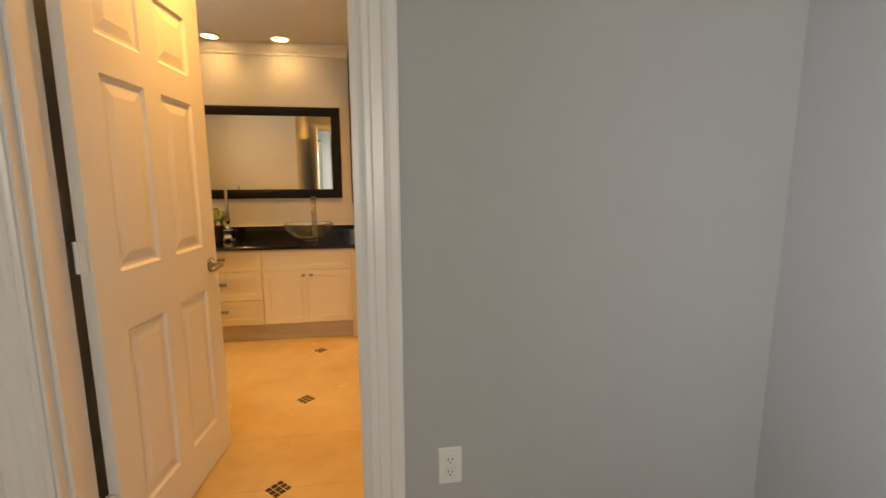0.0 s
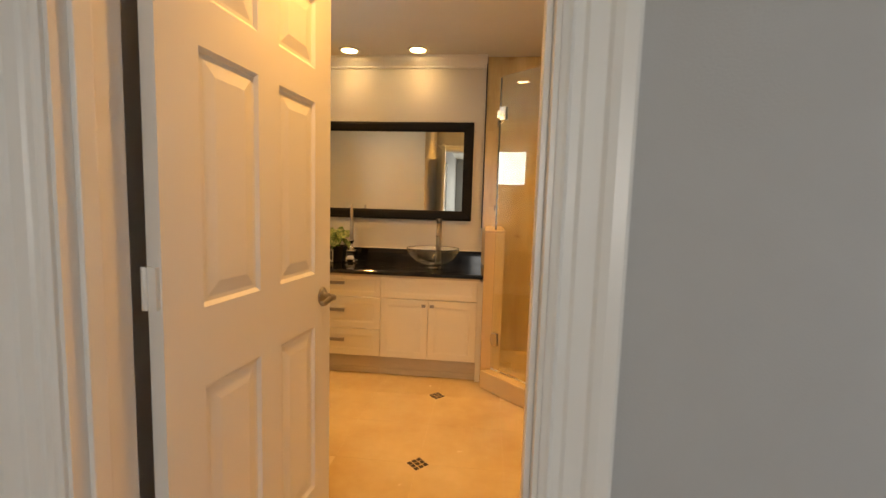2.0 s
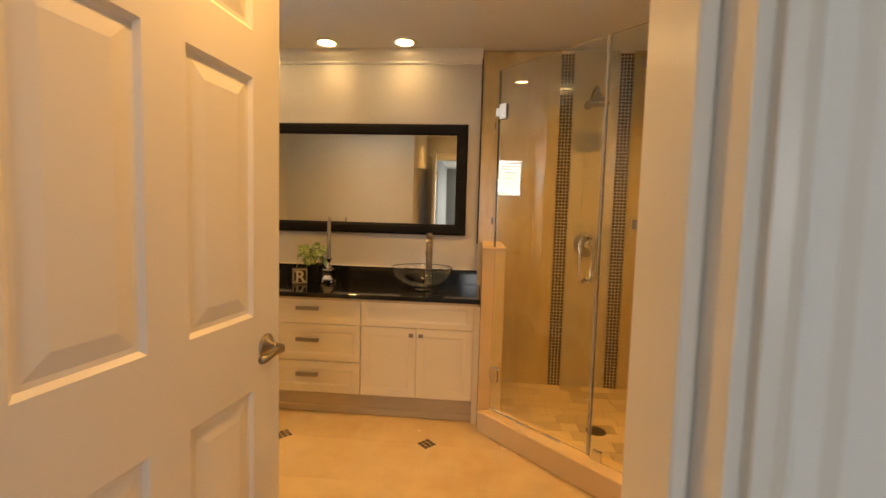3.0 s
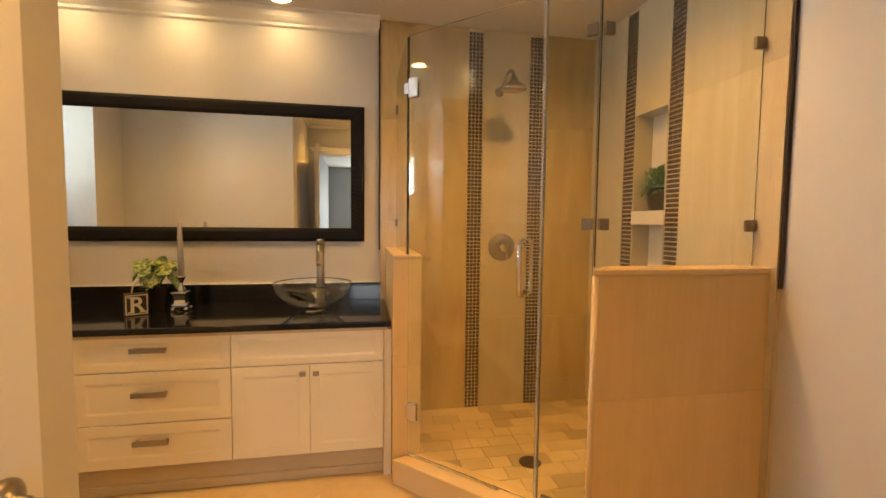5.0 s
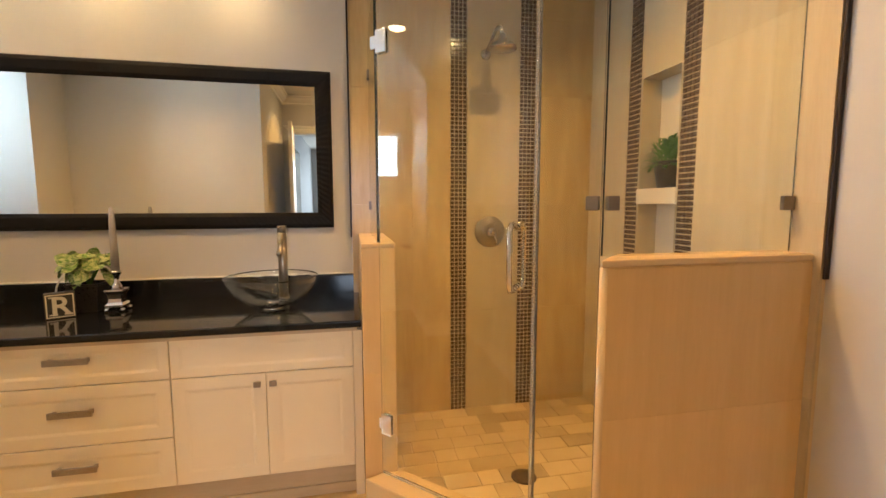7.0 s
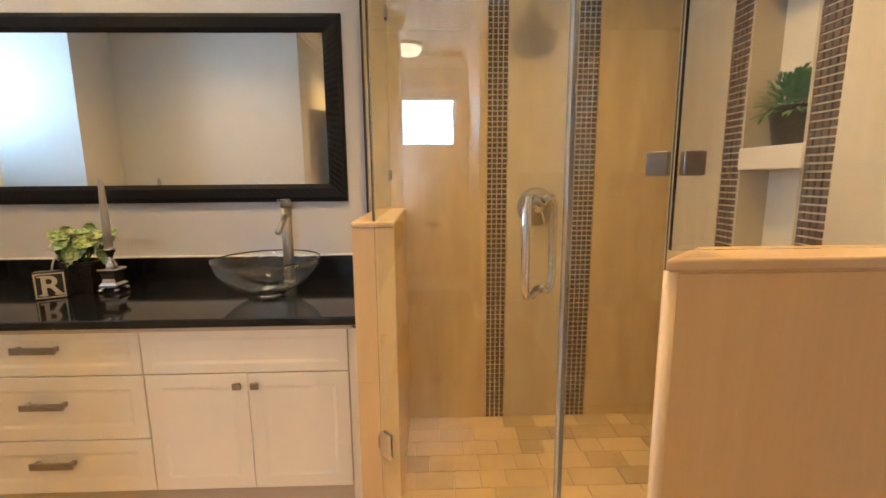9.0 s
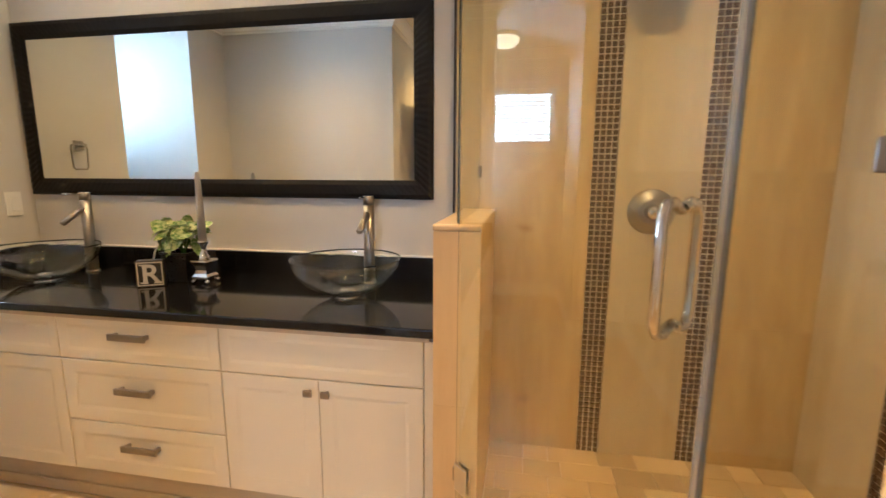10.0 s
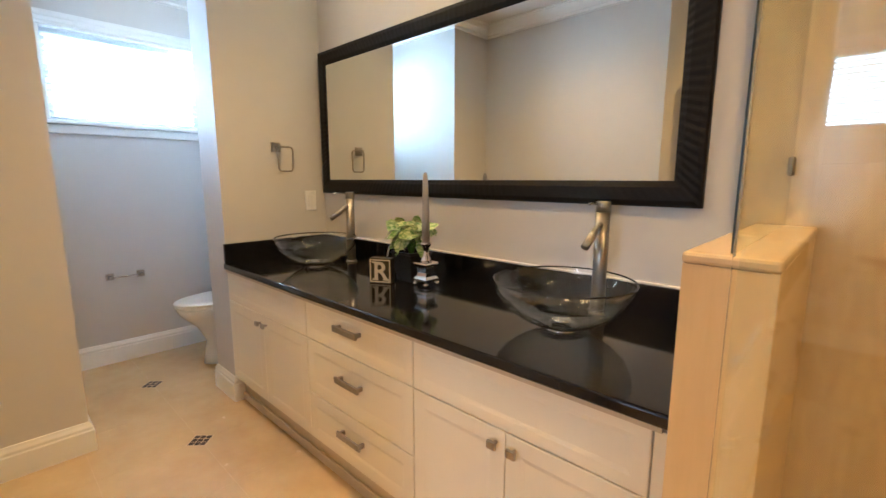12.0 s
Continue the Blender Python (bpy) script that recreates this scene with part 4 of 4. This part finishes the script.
PX, PY = -0.432, 4.815
plant = thing("potted_plant", "variegated leafy plant in a dark square pot", "plant", (PX, PY, VT))
pb = bmesh.new()
lv = []
for w, z in ((0.046, 0.0), (0.062, 0.118), (0.064, 0.120), (0.064, 0.128), (0.056, 0.128), (0.054, 0.108)):
    lv.append([pb.verts.new((sx * w, sy * w, z)) for sx, sy in ((-1, -1), (1, -1), (1, 1), (-1, 1))])
pb.faces.new(lv[0][::-1])
for a, b in zip(lv, lv[1:]):
    for k in range(4):
        pb.faces.new((a[k], a[(k + 1) % 4], b[(k + 1) % 4], b[k]))
pb.faces.new(lv[-1])
part("pot", pb, M_POT, plant, "dark square ceramic pot")
rnd = random.Random(5)
lb = bmesh.new()
for i in range(58):
    a, e = i * 2.399 + rnd.uniform(-0.3, 0.3), math.asin(rnd.uniform(-0.25, 0.98))
    n = Vector((math.cos(a) * math.cos(e), math.sin(a) * math.cos(e), math.sin(e)))
    hang = Vector((rnd.uniform(-0.7, 0.7), rnd.uniform(-0.7, 0.7), rnd.uniform(-0.55, 0.5))) + Vector((n.x, n.y, 0)) * 0.6
    d, f = hang - n * hang.dot(n) * 0.7, rnd.uniform(0.6, 1.0)
    at = Vector((n.x * 0.082 * f, n.y * 0.060 * f, 0.195 + n.z * 0.062 * f))
    broad_leaf(lb, at, d, n + Vector((0, 0, 0.35)), rnd.uniform(0.065, 0.100), rnd.uniform(0.020, 0.030), rnd.uniform(0.005, 0.025))
part("foliage", lb, M_LEAF, plant, "green leaves with pale veins", True)
sb = bmesh.new()
for i in range(12):
    a = i * 2.399
    join(sb, tube([(0, 0, 0.10), (math.cos(a) * 0.015, math.sin(a) * 0.015, 0.14), (math.cos(a) * 0.04, math.sin(a) * 0.035, 0.19)], 0.0022, 6))
part("stems", sb, M_GRASSY, plant)
arch = [(-0.02 - 0.085 * math.sin(k / 9 * 1.45), -0.02 - 0.03 * k / 9, 0.128 + 0.045 * math.sin(k / 9 * 2.6) - 0.055 * (k / 9) ** 2) for k in range(10)]
part("tendril", tube(arch, 0.0035, 8), M_LETTER, plant, "pale drooping tendril", True)

blockt = thing("letter_block", "small dark square block with a cream letter R", "letter block", (-0.482, 4.690, VT), rz=30)
part("cube", box(-0.050, 0.050, -0.022, 0.022, 0, 0.108, 0.004), M_POT, blockt)
rim = box(-0.046, 0.046, -0.0235, -0.0222, 0.005, 0.010)
box(-0.046, 0.046, -0.0235, -0.0222, 0.098, 0.103, bm=rim)
box(-0.046, -0.041, -0.0235, -0.0222, 0.010, 0.098, bm=rim)
box(0.041, 0.046, -0.0235, -0.0222, 0.010, 0.098, bm=rim)
part("border", rim, M_LETTER, blockt, "thin cream border")


def lettering(text, size, mat, name, parent, loc, rx=90):
    cu = bpy.data.curves.new(name, "FONT")
    cu.body, cu.size, cu.extrude, cu.align_x, cu.offset = text, size, 0.0008, "CENTER", 0.0018
    tmp = new(name + "_tmp", cu)
    dg = bpy.context.evaluated_depsgraph_get()
    me = bpy.data.meshes.new_from_object(tmp.evaluated_get(dg))
    bpy.data.objects.remove(tmp)
    ob = new(name, me)
    me.materials.clear()
    me.materials.append(mat)
    ob.parent = parent
    ob.matrix_local = pose(*loc, rx, 0, 0)
    return ob


lettering("R", 0.112, M_LETTER, "letter", blockt, (0.002, -0.0232, 0.015))
for sx0, sx1, sz0 in ((-0.036, -0.008, 0.0145), (0.012, 0.040, 0.0145), (-0.036, -0.012, 0.088)):
    part("letter_serif", box(sx0, sx1, -0.0240, -0.0224, sz0, sz0 + 0.006), M_LETTER, blockt)

stick = thing("candlestick", "polished silver candlestick with a grey taper candle", "candlestick", (-0.310, 4.785, VT))
square = Matrix.Rotation(radians(45), 4, "Z") @ Matrix.Diagonal((0.86, 0.86, 1, 1))
part("foot", moved(lathe([(0, 0.016), (0.052, 0.016), (0.060, 0.022), (0.060, 0.030), (0.046, 0.040), (0.040, 0.056), (0.045, 0.076), (0.056, 0.088), (0, 0.088)], 4), square), M_CHROME, stick, "square waisted silver foot")
part("drip_plate", moved(lathe([(0, 0.089), (0.056, 0.089), (0.060, 0.093), (0.058, 0.099), (0, 0.101)], 4), square), M_CHROME, stick, "square silver plate")
for sx in (-1, 1):
    for sy in (-1, 1):
        part("ball_foot", moved(lathe([(0, 0), (0.008, 0.002), (0.012, 0.009), (0.008, 0.016), (0, 0.018)], 14), Matrix.Translation((sx * 0.032, sy * 0.032, 0))), M_CHROME, stick, "", True)
part("stem", lathe([(0, 0.100), (0.026, 0.100), (0.021, 0.112), (0.013, 0.128), (0.010, 0.142), (0.014, 0.158), (0.021, 0.168), (0.024, 0.174), (0.024, 0.180), (0.016, 0.182), (0, 0.182)], 28), M_CHROME, stick, "turned silver stem", True)
part("taper_candle", lathe([(0, 0.178), (0.0165, 0.178), (0.0150, 0.30), (0.0105, 0.44), (0.007, 0.462), (0, 0.468)], 16), M_WAX, stick, "slim grey taper", True)

# ---- plant in the niche ----
niche_plant = thing("niche_plant", "small bushy green plant in a black pot on the niche shelf", "plant", (2.166, 4.375, NSH1))
part("pot", lathe([(0, 0), (0.046, 0), (0.064, 0.108), (0.067, 0.110), (0.067, 0.120), (0.060, 0.120), (0.056, 0.103), (0, 0.103)], 28), M_POT, niche_plant, "black tapered pot", True)
gb = bmesh.new()
rnd = random.Random(9)
for i in range(1100):
    a, e = rnd.uniform(0, 6.283), rnd.uniform(-0.25, 1.45)
    d = Vector((math.cos(a) * math.cos(e) * 0.75, math.sin(a) * math.cos(e) * 1.15, math.sin(e)))
    p = Vector((0, 0, 0.118)) + d * rnd.uniform(0.030, 0.105)
    leaf(gb, p, (d + Vector((rnd.uniform(-0.5, 0.5), rnd.uniform(-0.5, 0.5), rnd.uniform(-0.3, 0.4)))), rnd.uniform(0.022, 0.042), rnd.uniform(0.0035, 0.007), 0.008, rnd)
part("foliage", gb, M_GRASSY, niche_plant, "fine fern-like leaves", True)

# ---- fittings on walls ----
ring = thing("towel_ring", "square brushed nickel towel ring", "towel ring", (VX0, 4.700, 1.385))
part("wall_plate", box(0.0, 0.012, -0.026, 0.026, -0.026, 0.026, 0.003), M_NICKEL, ring)
part("post", box(0.012, 0.050, -0.010, 0.010, -0.010, 0.010, 0.002), M_NICKEL, ring)
q, qc = 0.046, 0.034
part("ring", tube([(0.046, qc + y, z) for y, z in ((-q + 0.016, 0.002), (q - 0.016, 0.002), (q - 0.004, -0.004), (q, -0.02), (q - 0.004, -0.118), (q - 0.014, -0.130), (-q + 0.014, -0.130), (-q + 0.004, -0.118), (-q, -0.02), (-q + 0.004, -0.004), (-q + 0.016, 0.002))], 0.0045, 10), M_NICKEL, ring, "rounded square ring", True)


def wall_plate(name, label, category, m, kind):
    t = thing(name, label, category)
    t.matrix_world = m
    part("plate", box(-0.036, 0.036, -0.006, 0.0, -0.058, 0.058, 0.003), M_PLASTIC, t)
    if kind == "outlet":
        for s in (-1, 1):
            part("socket", box(-0.017, 0.017, -0.0085, -0.0062, s * 0.020 - 0.014, s * 0.020 + 0.014, 0.003), M_PLASTIC, t)
            for x in (-0.006, 0.006):
                part("slot", box(x - 0.0012, x + 0.0012, -0.0090, -0.0086, s * 0.020 - 0.002, s * 0.020 + 0.007), M_DARK, t)
            part("earth_hole", box(-0.002, 0.002, -0.0090, -0.0086, s * 0.020 - 0.010, s * 0.020 - 0.006), M_DARK, t)
    else:
        part("rocker", box(-0.016, 0.016, -0.0100, -0.0062, -0.033, 0.033, 0.002), M_PLASTIC, t)
    part("screw", moved(lathe([(0, 0), (0.003, 0), (0.002, 0.001), (0, 0.001)], 10), Matrix.Translation((0, -0.0062, 0)) @ rot), M_PLASTIC, t)
    return t


wall_plate("wall_outlet", "white duplex outlet low on the grey wall", "outlet", pose(1.121, WF, 0.425), "outlet")
wall_plate("light_switch", "white rocker switch plate beside the vanity", "switch", pose(VX0, 4.900, 1.085, 0, 0, 90), "switch")

holder = thing("paper_holder", "brushed nickel toilet paper holder, empty", "paper holder", (WX, 4.150, 0.580))
for s in (-1, 1):
    part("post", moved(box(-0.022, 0.022, -0.022, 0.022, 0, 0.012, 0.003), Matrix.Translation((0, s * 0.085, 0)) @ Matrix.Rotation(radians(90), 4, "Y")), M_NICKEL, holder)
    part("arm", box(0.010, 0.055, s * 0.085 - 0.011, s * 0.085 + 0.011, -0.011, 0.011, 0.003), M_NICKEL, holder)
part("roller", tube([(0.048, -0.078, 0), (0.048, 0.078, 0)], 0.006, 12), M_CHROME, holder, "slim spring roller", True)

# ---- toilet ----
TXC = -2.08
toilet = thing("toilet", "white porcelain toilet with closed lid", "toilet", (TXC, 4.985, 0))
toilet.scale = (1, 0.9, 1)


def oval(rx, ry_front, ry_back, cy, z, n=40):
    pts = []
    for k in range(n):
        a = 2 * math.pi * k / n
        ry = ry_front if math.sin(a) < 0 else ry_back
        pts.append((rx * math.cos(a), cy + ry * math.sin(a), z))
    return pts


def loft(rings):
    bm = bmesh.new()
    rr = [[bm.verts.new(p) for p in r] for r in rings]
    n = len(rr[0])
    for a, b in zip(rr, rr[1:]):
        for k in range(n):
            bm.faces.new((a[k], a[(k + 1) % n], b[(k + 1) % n], b[k]))
    bm.faces.new(rr[0][::-1])
    bm.faces.new(rr[-1])
    bmesh.ops.recalc_face_normals(bm, faces=bm.faces)
    return bm


part("bowl", loft([oval(0.115, 0.26, 0.24, -0.34, 0.0), oval(0.110, 0.25, 0.24, -0.34, 0.05), oval(0.105, 0.23, 0.24, -0.34, 0.16), oval(0.125, 0.27, 0.24, -0.36, 0.26), oval(0.170, 0.34, 0.22, -0.38, 0.34), oval(0.182, 0.36, 0.20, -0.39, 0.385), oval(0.178, 0.355, 0.20, -0.39, 0.398)]), M_PORC, toilet, "", True)
part("seat", loft([oval(0.186, 0.365, 0.20, -0.39, 0.400), oval(0.189, 0.370, 0.20, -0.39, 0.408), oval(0.186, 0.366, 0.20, -0.39, 0.416)]), M_PLASTIC, toilet, "white seat", True)
part("lid", loft([oval(0.188, 0.370, 0.20, -0.39, 0.419), oval(0.190, 0.373, 0.20, -0.39, 0.428), oval(0.180, 0.360, 0.19, -0.39, 0.438), oval(0.120, 0.28, 0.14, -0.39, 0.443)]), M_PLASTIC, toilet, "closed white lid", True)
part("tank", box(-0.215, 0.215, -0.195, -0.012, 0.385, 0.72, 0.025, seg=4), M_PORC, toilet, "", True)
part("tank_lid", box(-0.225, 0.225, -0.205, -0.006, 0.722, 0.755, 0.012, seg=3), M_PORC, toilet, "", True)
part("flush_lever", tube([(-0.17, -0.196, 0.66), (-0.17, -0.215, 0.66), (-0.11, -0.218, 0.655)], 0.006, 8), M_CHROME, toilet, "", True)

# ---- window with blinds ----
window = thing("window_1", "high white window with open horizontal blinds", "window", kind="structure")
for y0, y1, z0, z1 in ((WY0, WY0 + 0.035, WZ0, WZ1), (WY1 - 0.035, WY1, WZ0, WZ1), (WY0 + 0.035, WY1 - 0.035, WZ0, WZ0 + 0.035), (WY0 + 0.035, WY1 - 0.035, WZ1 - 0.035, WZ1)):
    part("window_frame", box(WX - 0.125, WX - 0.085, y0, y1, z0, z1, 0.003), M_WHITE, window)
pn = part("pane", box(WX - 0.108, WX - 0.102, WY0 + 0.035, WY1 - 0.035, WZ0 + 0.035, WZ1 - 0.035), M_GLASS, window)
pn.visible_shadow = False
part("window_sill", box(WX - 0.08, WX + 0.035, WY0 - 0.055, WY1 + 0.055, WZ0 - 0.022, WZ0 - 0.001, 0.005), M_WHITE, window, "white sill")
part("apron", box(WX, WX + 0.016, WY0 - 0.04, WY1 + 0.04, WZ0 - 0.075, WZ0 - 0.023, 0.004), M_WHITE, window)
part("head_casing", profile_bar([(u, v * 0.8) for u, v in CAS], (WX, WY0 - 0.045, WZ1), (WX, WY1 + 0.045, WZ1), (1, 0, 0)), M_WHITE, window, "moulded head trim")
for s0, y in ((-1, WY0), (1, WY1)):
    part("side_casing", box(WX, WX + 0.014, min(y, y + s0 * 0.045), max(y, y + s0 * 0.045), WZ0, WZ1, 0.003), M_WHITE, window)
blind = thing("window_blind", "white horizontal slat blind lowered over the window", "blind")
part("head_rail", box(WX - 0.075, WX - 0.030, WY0 + 0.005, WY1 - 0.005, WZ1 - 0.030, WZ1 - 0.002, 0.002), M_BLIND, blind)
nsl = 13
for i in range(nsl):
    z = WZ0 + 0.020 + i * (WZ1 - WZ0 - 0.055) / (nsl - 1)
    b = box(-0.0015, 0.0015, WY0 + 0.008, WY1 - 0.008, -0.0175, 0.0175)
    part("slat", moved(b, Matrix.Translation((WX - 0.052, 0, z)) @ Matrix.Rotation(radians(80), 4, "Y")), M_BLIND, blind)
for y in (WY0 + 0.10, WYM, WY1 - 0.10):
    part("ladder_cord", tube([(WX - 0.034, y, WZ0 + 0.012), (WX - 0.034, y, WZ1 - 0.028)], 0.0012, 6), M_BLIND, blind, "thin white cord")

glow = emitter("bright_overcast_sky", (0.90, 0.95, 1.0), 6.0)
structure(part("backdrop", box(-5.02, -5.0, 1.5, 7.5, -0.2, 5.0), glow), "bright hazy sky outside the window")

# ---- ceiling lamps ----


def downlight(x, y):
    d = thing("downlight", "recessed ceiling downlight, lit, white trim (two of the six added as fill)", "downlight", (x, y, CEIL), group="recessed downlights")
    part("trim_ring", lathe([(0.058, -0.001), (0.086, -0.001), (0.084, -0.006), (0.062, -0.009), (0.058, -0.006)], 36, True), M_WHITE, d, "", True)
    part("lens", lathe([(0, -0.003), (0.0575, -0.003), (0.0575, -0.001), (0, -0.001)], 32), M_LENS, d, "glowing lens")


# Every entry gets a fitting, the two added fill cans included.
for cx, cy, watts, cone in CANS_AND_FILLS:
    downlight(cx, cy)
dome = thing("dome_light", "small glowing dome ceiling light in the toilet alcove", "ceiling light", (-2.05, 4.35, CEIL))
part("pan", lathe([(0, -0.001), (0.135, -0.001), (0.135, -0.022), (0.125, -0.026), (0, -0.026)], 36), M_NICKEL, dome, "", True)
part("shade", lathe([(0.122, -0.027), (0.118, -0.060), (0.090, -0.090), (0.045, -0.106), (0, -0.110)], 36), M_DOME, dome, "glowing glass dome", True)

# ---- floor tiles ----
TW, TD = 0.412, 0.389
OX, OY = 0.492, 4.122
CUT = 0.058
meshes = {}


def floor_tile(cut, w, d):
    key = (cut, round(w, 3), round(d, 3))
    if key in meshes:
        return meshes[key]
    g = 0.0005
    x, y = w / 2 - g, d / 2 - g
    c = CUT + 0.003
    corners = [(-x, -y), (x, -y), (x, y), (-x, y)]
    pts = []
    for k, (px, py) in enumerate(corners):
        if k == cut:
            a, b = corners[k - 1], corners[(k + 1) % 4]
            pa = (px + (math.copysign(c, a[0] - px) if a[0] != px else 0), py + (math.copysign(c, a[1] - py) if a[1] != py else 0))
            pb = (px + (math.copysign(c, b[0] - px) if b[0] != px else 0), py + (math.copysign(c, b[1] - py) if b[1] != py else 0))
            pts += [pa, pb]
        else:
            pts.append((px, py))
    bm = bmesh.new()
    lo = [bm.verts.new((p[0], p[1], -0.008)) for p in pts]
    mid = [bm.verts.new((p[0], p[1], -0.0012)) for p in pts]
    hi = [bm.verts.new((p[0] * 0.9985, p[1] * 0.9985, 0.0)) for p in pts]
    n = len(pts)
    for a, b in ((lo, mid), (mid, hi)):
        for k in range(n):
            bm.faces.new((a[k], a[(k + 1) % n], b[(k + 1) % n], b[k]))
    bm.faces.new(hi)
    me = bpy.data.meshes.new("floor_tile")
    bm.to_mesh(me)
    bm.free()
    me.materials.append(M_TRAV)
    meshes[key] = me
    return me


def inset_mesh():
    bm = bmesh.new()
    s = CUT * math.sqrt(2) / 3
    for i in range(3):
        for j in range(3):
            b = box((i - 1.5) * s + 0.0015, (i - 0.5) * s - 0.0015, (j - 1.5) * s + 0.0015, (j - 0.5) * s - 0.0015, -0.008, 0.0, 0.001, seg=1)
            join(bm, moved(b, Matrix.Rotation(radians(45), 4, "Z")))
    me = bpy.data.meshes.new("mosaic_inset")
    bm.to_mesh(me)
    bm.free()
    me.materials.append(M_INSET)
    return me


INSET = inset_mesh()


def inside(x, y, m=0.0):
    if 0.0 - m < x < RIGHT + m and WB - 0.1 - m < y < BACK and x + y < 5.12 + m * 2:
        return True
    if WX - m < x < 0.1 and 3.36 - m < y < BACK:
        return True
    return False


for i in range(-8, 5):
    for j in range(-6, 3):
        cx, cy = OX + (i + 0.5) * TW, OY + (j + 0.5) * TD
        x0, x1 = max(cx - TW / 2, WX), min(cx + TW / 2, RIGHT)
        y0, y1 = max(cy - TD / 2, WB - 0.098), min(cy + TD / 2, BACK)
        if x1 - x0 < 0.03 or y1 - y0 < 0.03 or not inside((x0 + x1) / 2, (y0 + y1) / 2, 0.1):
            continue
        cut = {(0, 0): 0, (1, 0): 1, (1, 1): 2, (0, 1): 3}[(i % 2, j % 2)]
        if x1 - x0 < TW - 0.002 or y1 - y0 < TD - 0.002:
            cut = cut if (x1 - x0 > 0.2 and y1 - y0 > 0.2) else -1
            clipped = {0: (x0, y0), 1: (x1, y0), 2: (x1, y1), 3: (x0, y1)}.get(cut)
            want = {0: (cx - TW / 2, cy - TD / 2), 1: (cx + TW / 2, cy - TD / 2), 2: (cx + TW / 2, cy + TD / 2), 3: (cx - TW / 2, cy + TD / 2)}.get(cut)
            if clipped and (abs(clipped[0] - want[0]) > 0.001 or abs(clipped[1] - want[1]) > 0.001):
                cut = -1
        ob = new("floor_tile", floor_tile(cut, x1 - x0, y1 - y0))
        ob.parent = floor
        ob.location = ((x0 + x1) / 2, (y0 + y1) / 2, 0)
for i in range(-8, 5, 2):
    for j in range(-6, 3, 2):
        x, y = OX + i * TW, OY + j * TD
        if inside(x, y, -0.05):
            ob = new("mosaic_inset", INSET)
            ob.parent = floor
            ob.location = (x, y, 0)

# ---- shower floor ----
pb = bmesh.new()
corners = [(0.894, 4.372), (1.516, 3.774), (2.118, 3.774), (2.118, TY - 0.011), (0.894, TY - 0.011)]
lo = [pb.verts.new((x, y, 0.001)) for x, y in corners]
hi = [pb.verts.new((x, y, 0.052)) for x, y in corners]
pb.faces.new(lo[::-1])
pb.faces.new(hi)
for k in range(5):
    pb.faces.new((lo[k], lo[(k + 1) % 5], hi[(k + 1) % 5], hi[k]))
pan = structure(part("shower_floor", pb, M_MGROUT), "tumbled travertine shower floor")
rnd = random.Random(3)
mesh_cache = {}


def stone(w, d):
    key = (round(w, 3), round(d, 3))
    if key not in mesh_cache:
        b = box(-w / 2 + 0.001, w / 2 - 0.001, -d / 2 + 0.001, d / 2 - 0.001, -0.008, 0.003, 0.002, seg=1)
        me = bpy.data.meshes.new("stone_tile")
        b.to_mesh(me)
        b.free()
        me.materials.append(M_SHFLOOR)
        mesh_cache[key] = me
    return mesh_cache[key]


row = 0
y = TY - 0.011
while y > 3.80:
    x = 0.90 - (row % 3) * 0.055
    while x < 2.118:
        w = (0.102, 0.152, 0.102, 0.204)[(row * 3 + int(x * 10)) % 4]
        a, b = max(x, 0.905), min(x + w, 2.118)
        keep = b - a > 0.02 and ((a + b) / 2 + y - 0.05) > 5.285
        if keep:
            ob = new("stone_tile", stone(b - a, 0.1015))
            ob.parent = pan
            ob.location = ((a + b) / 2, y - 0.0508, 0.056 + rnd.uniform(-0.001, 0.001))
        x += w
    y -= 0.1015
    row += 1
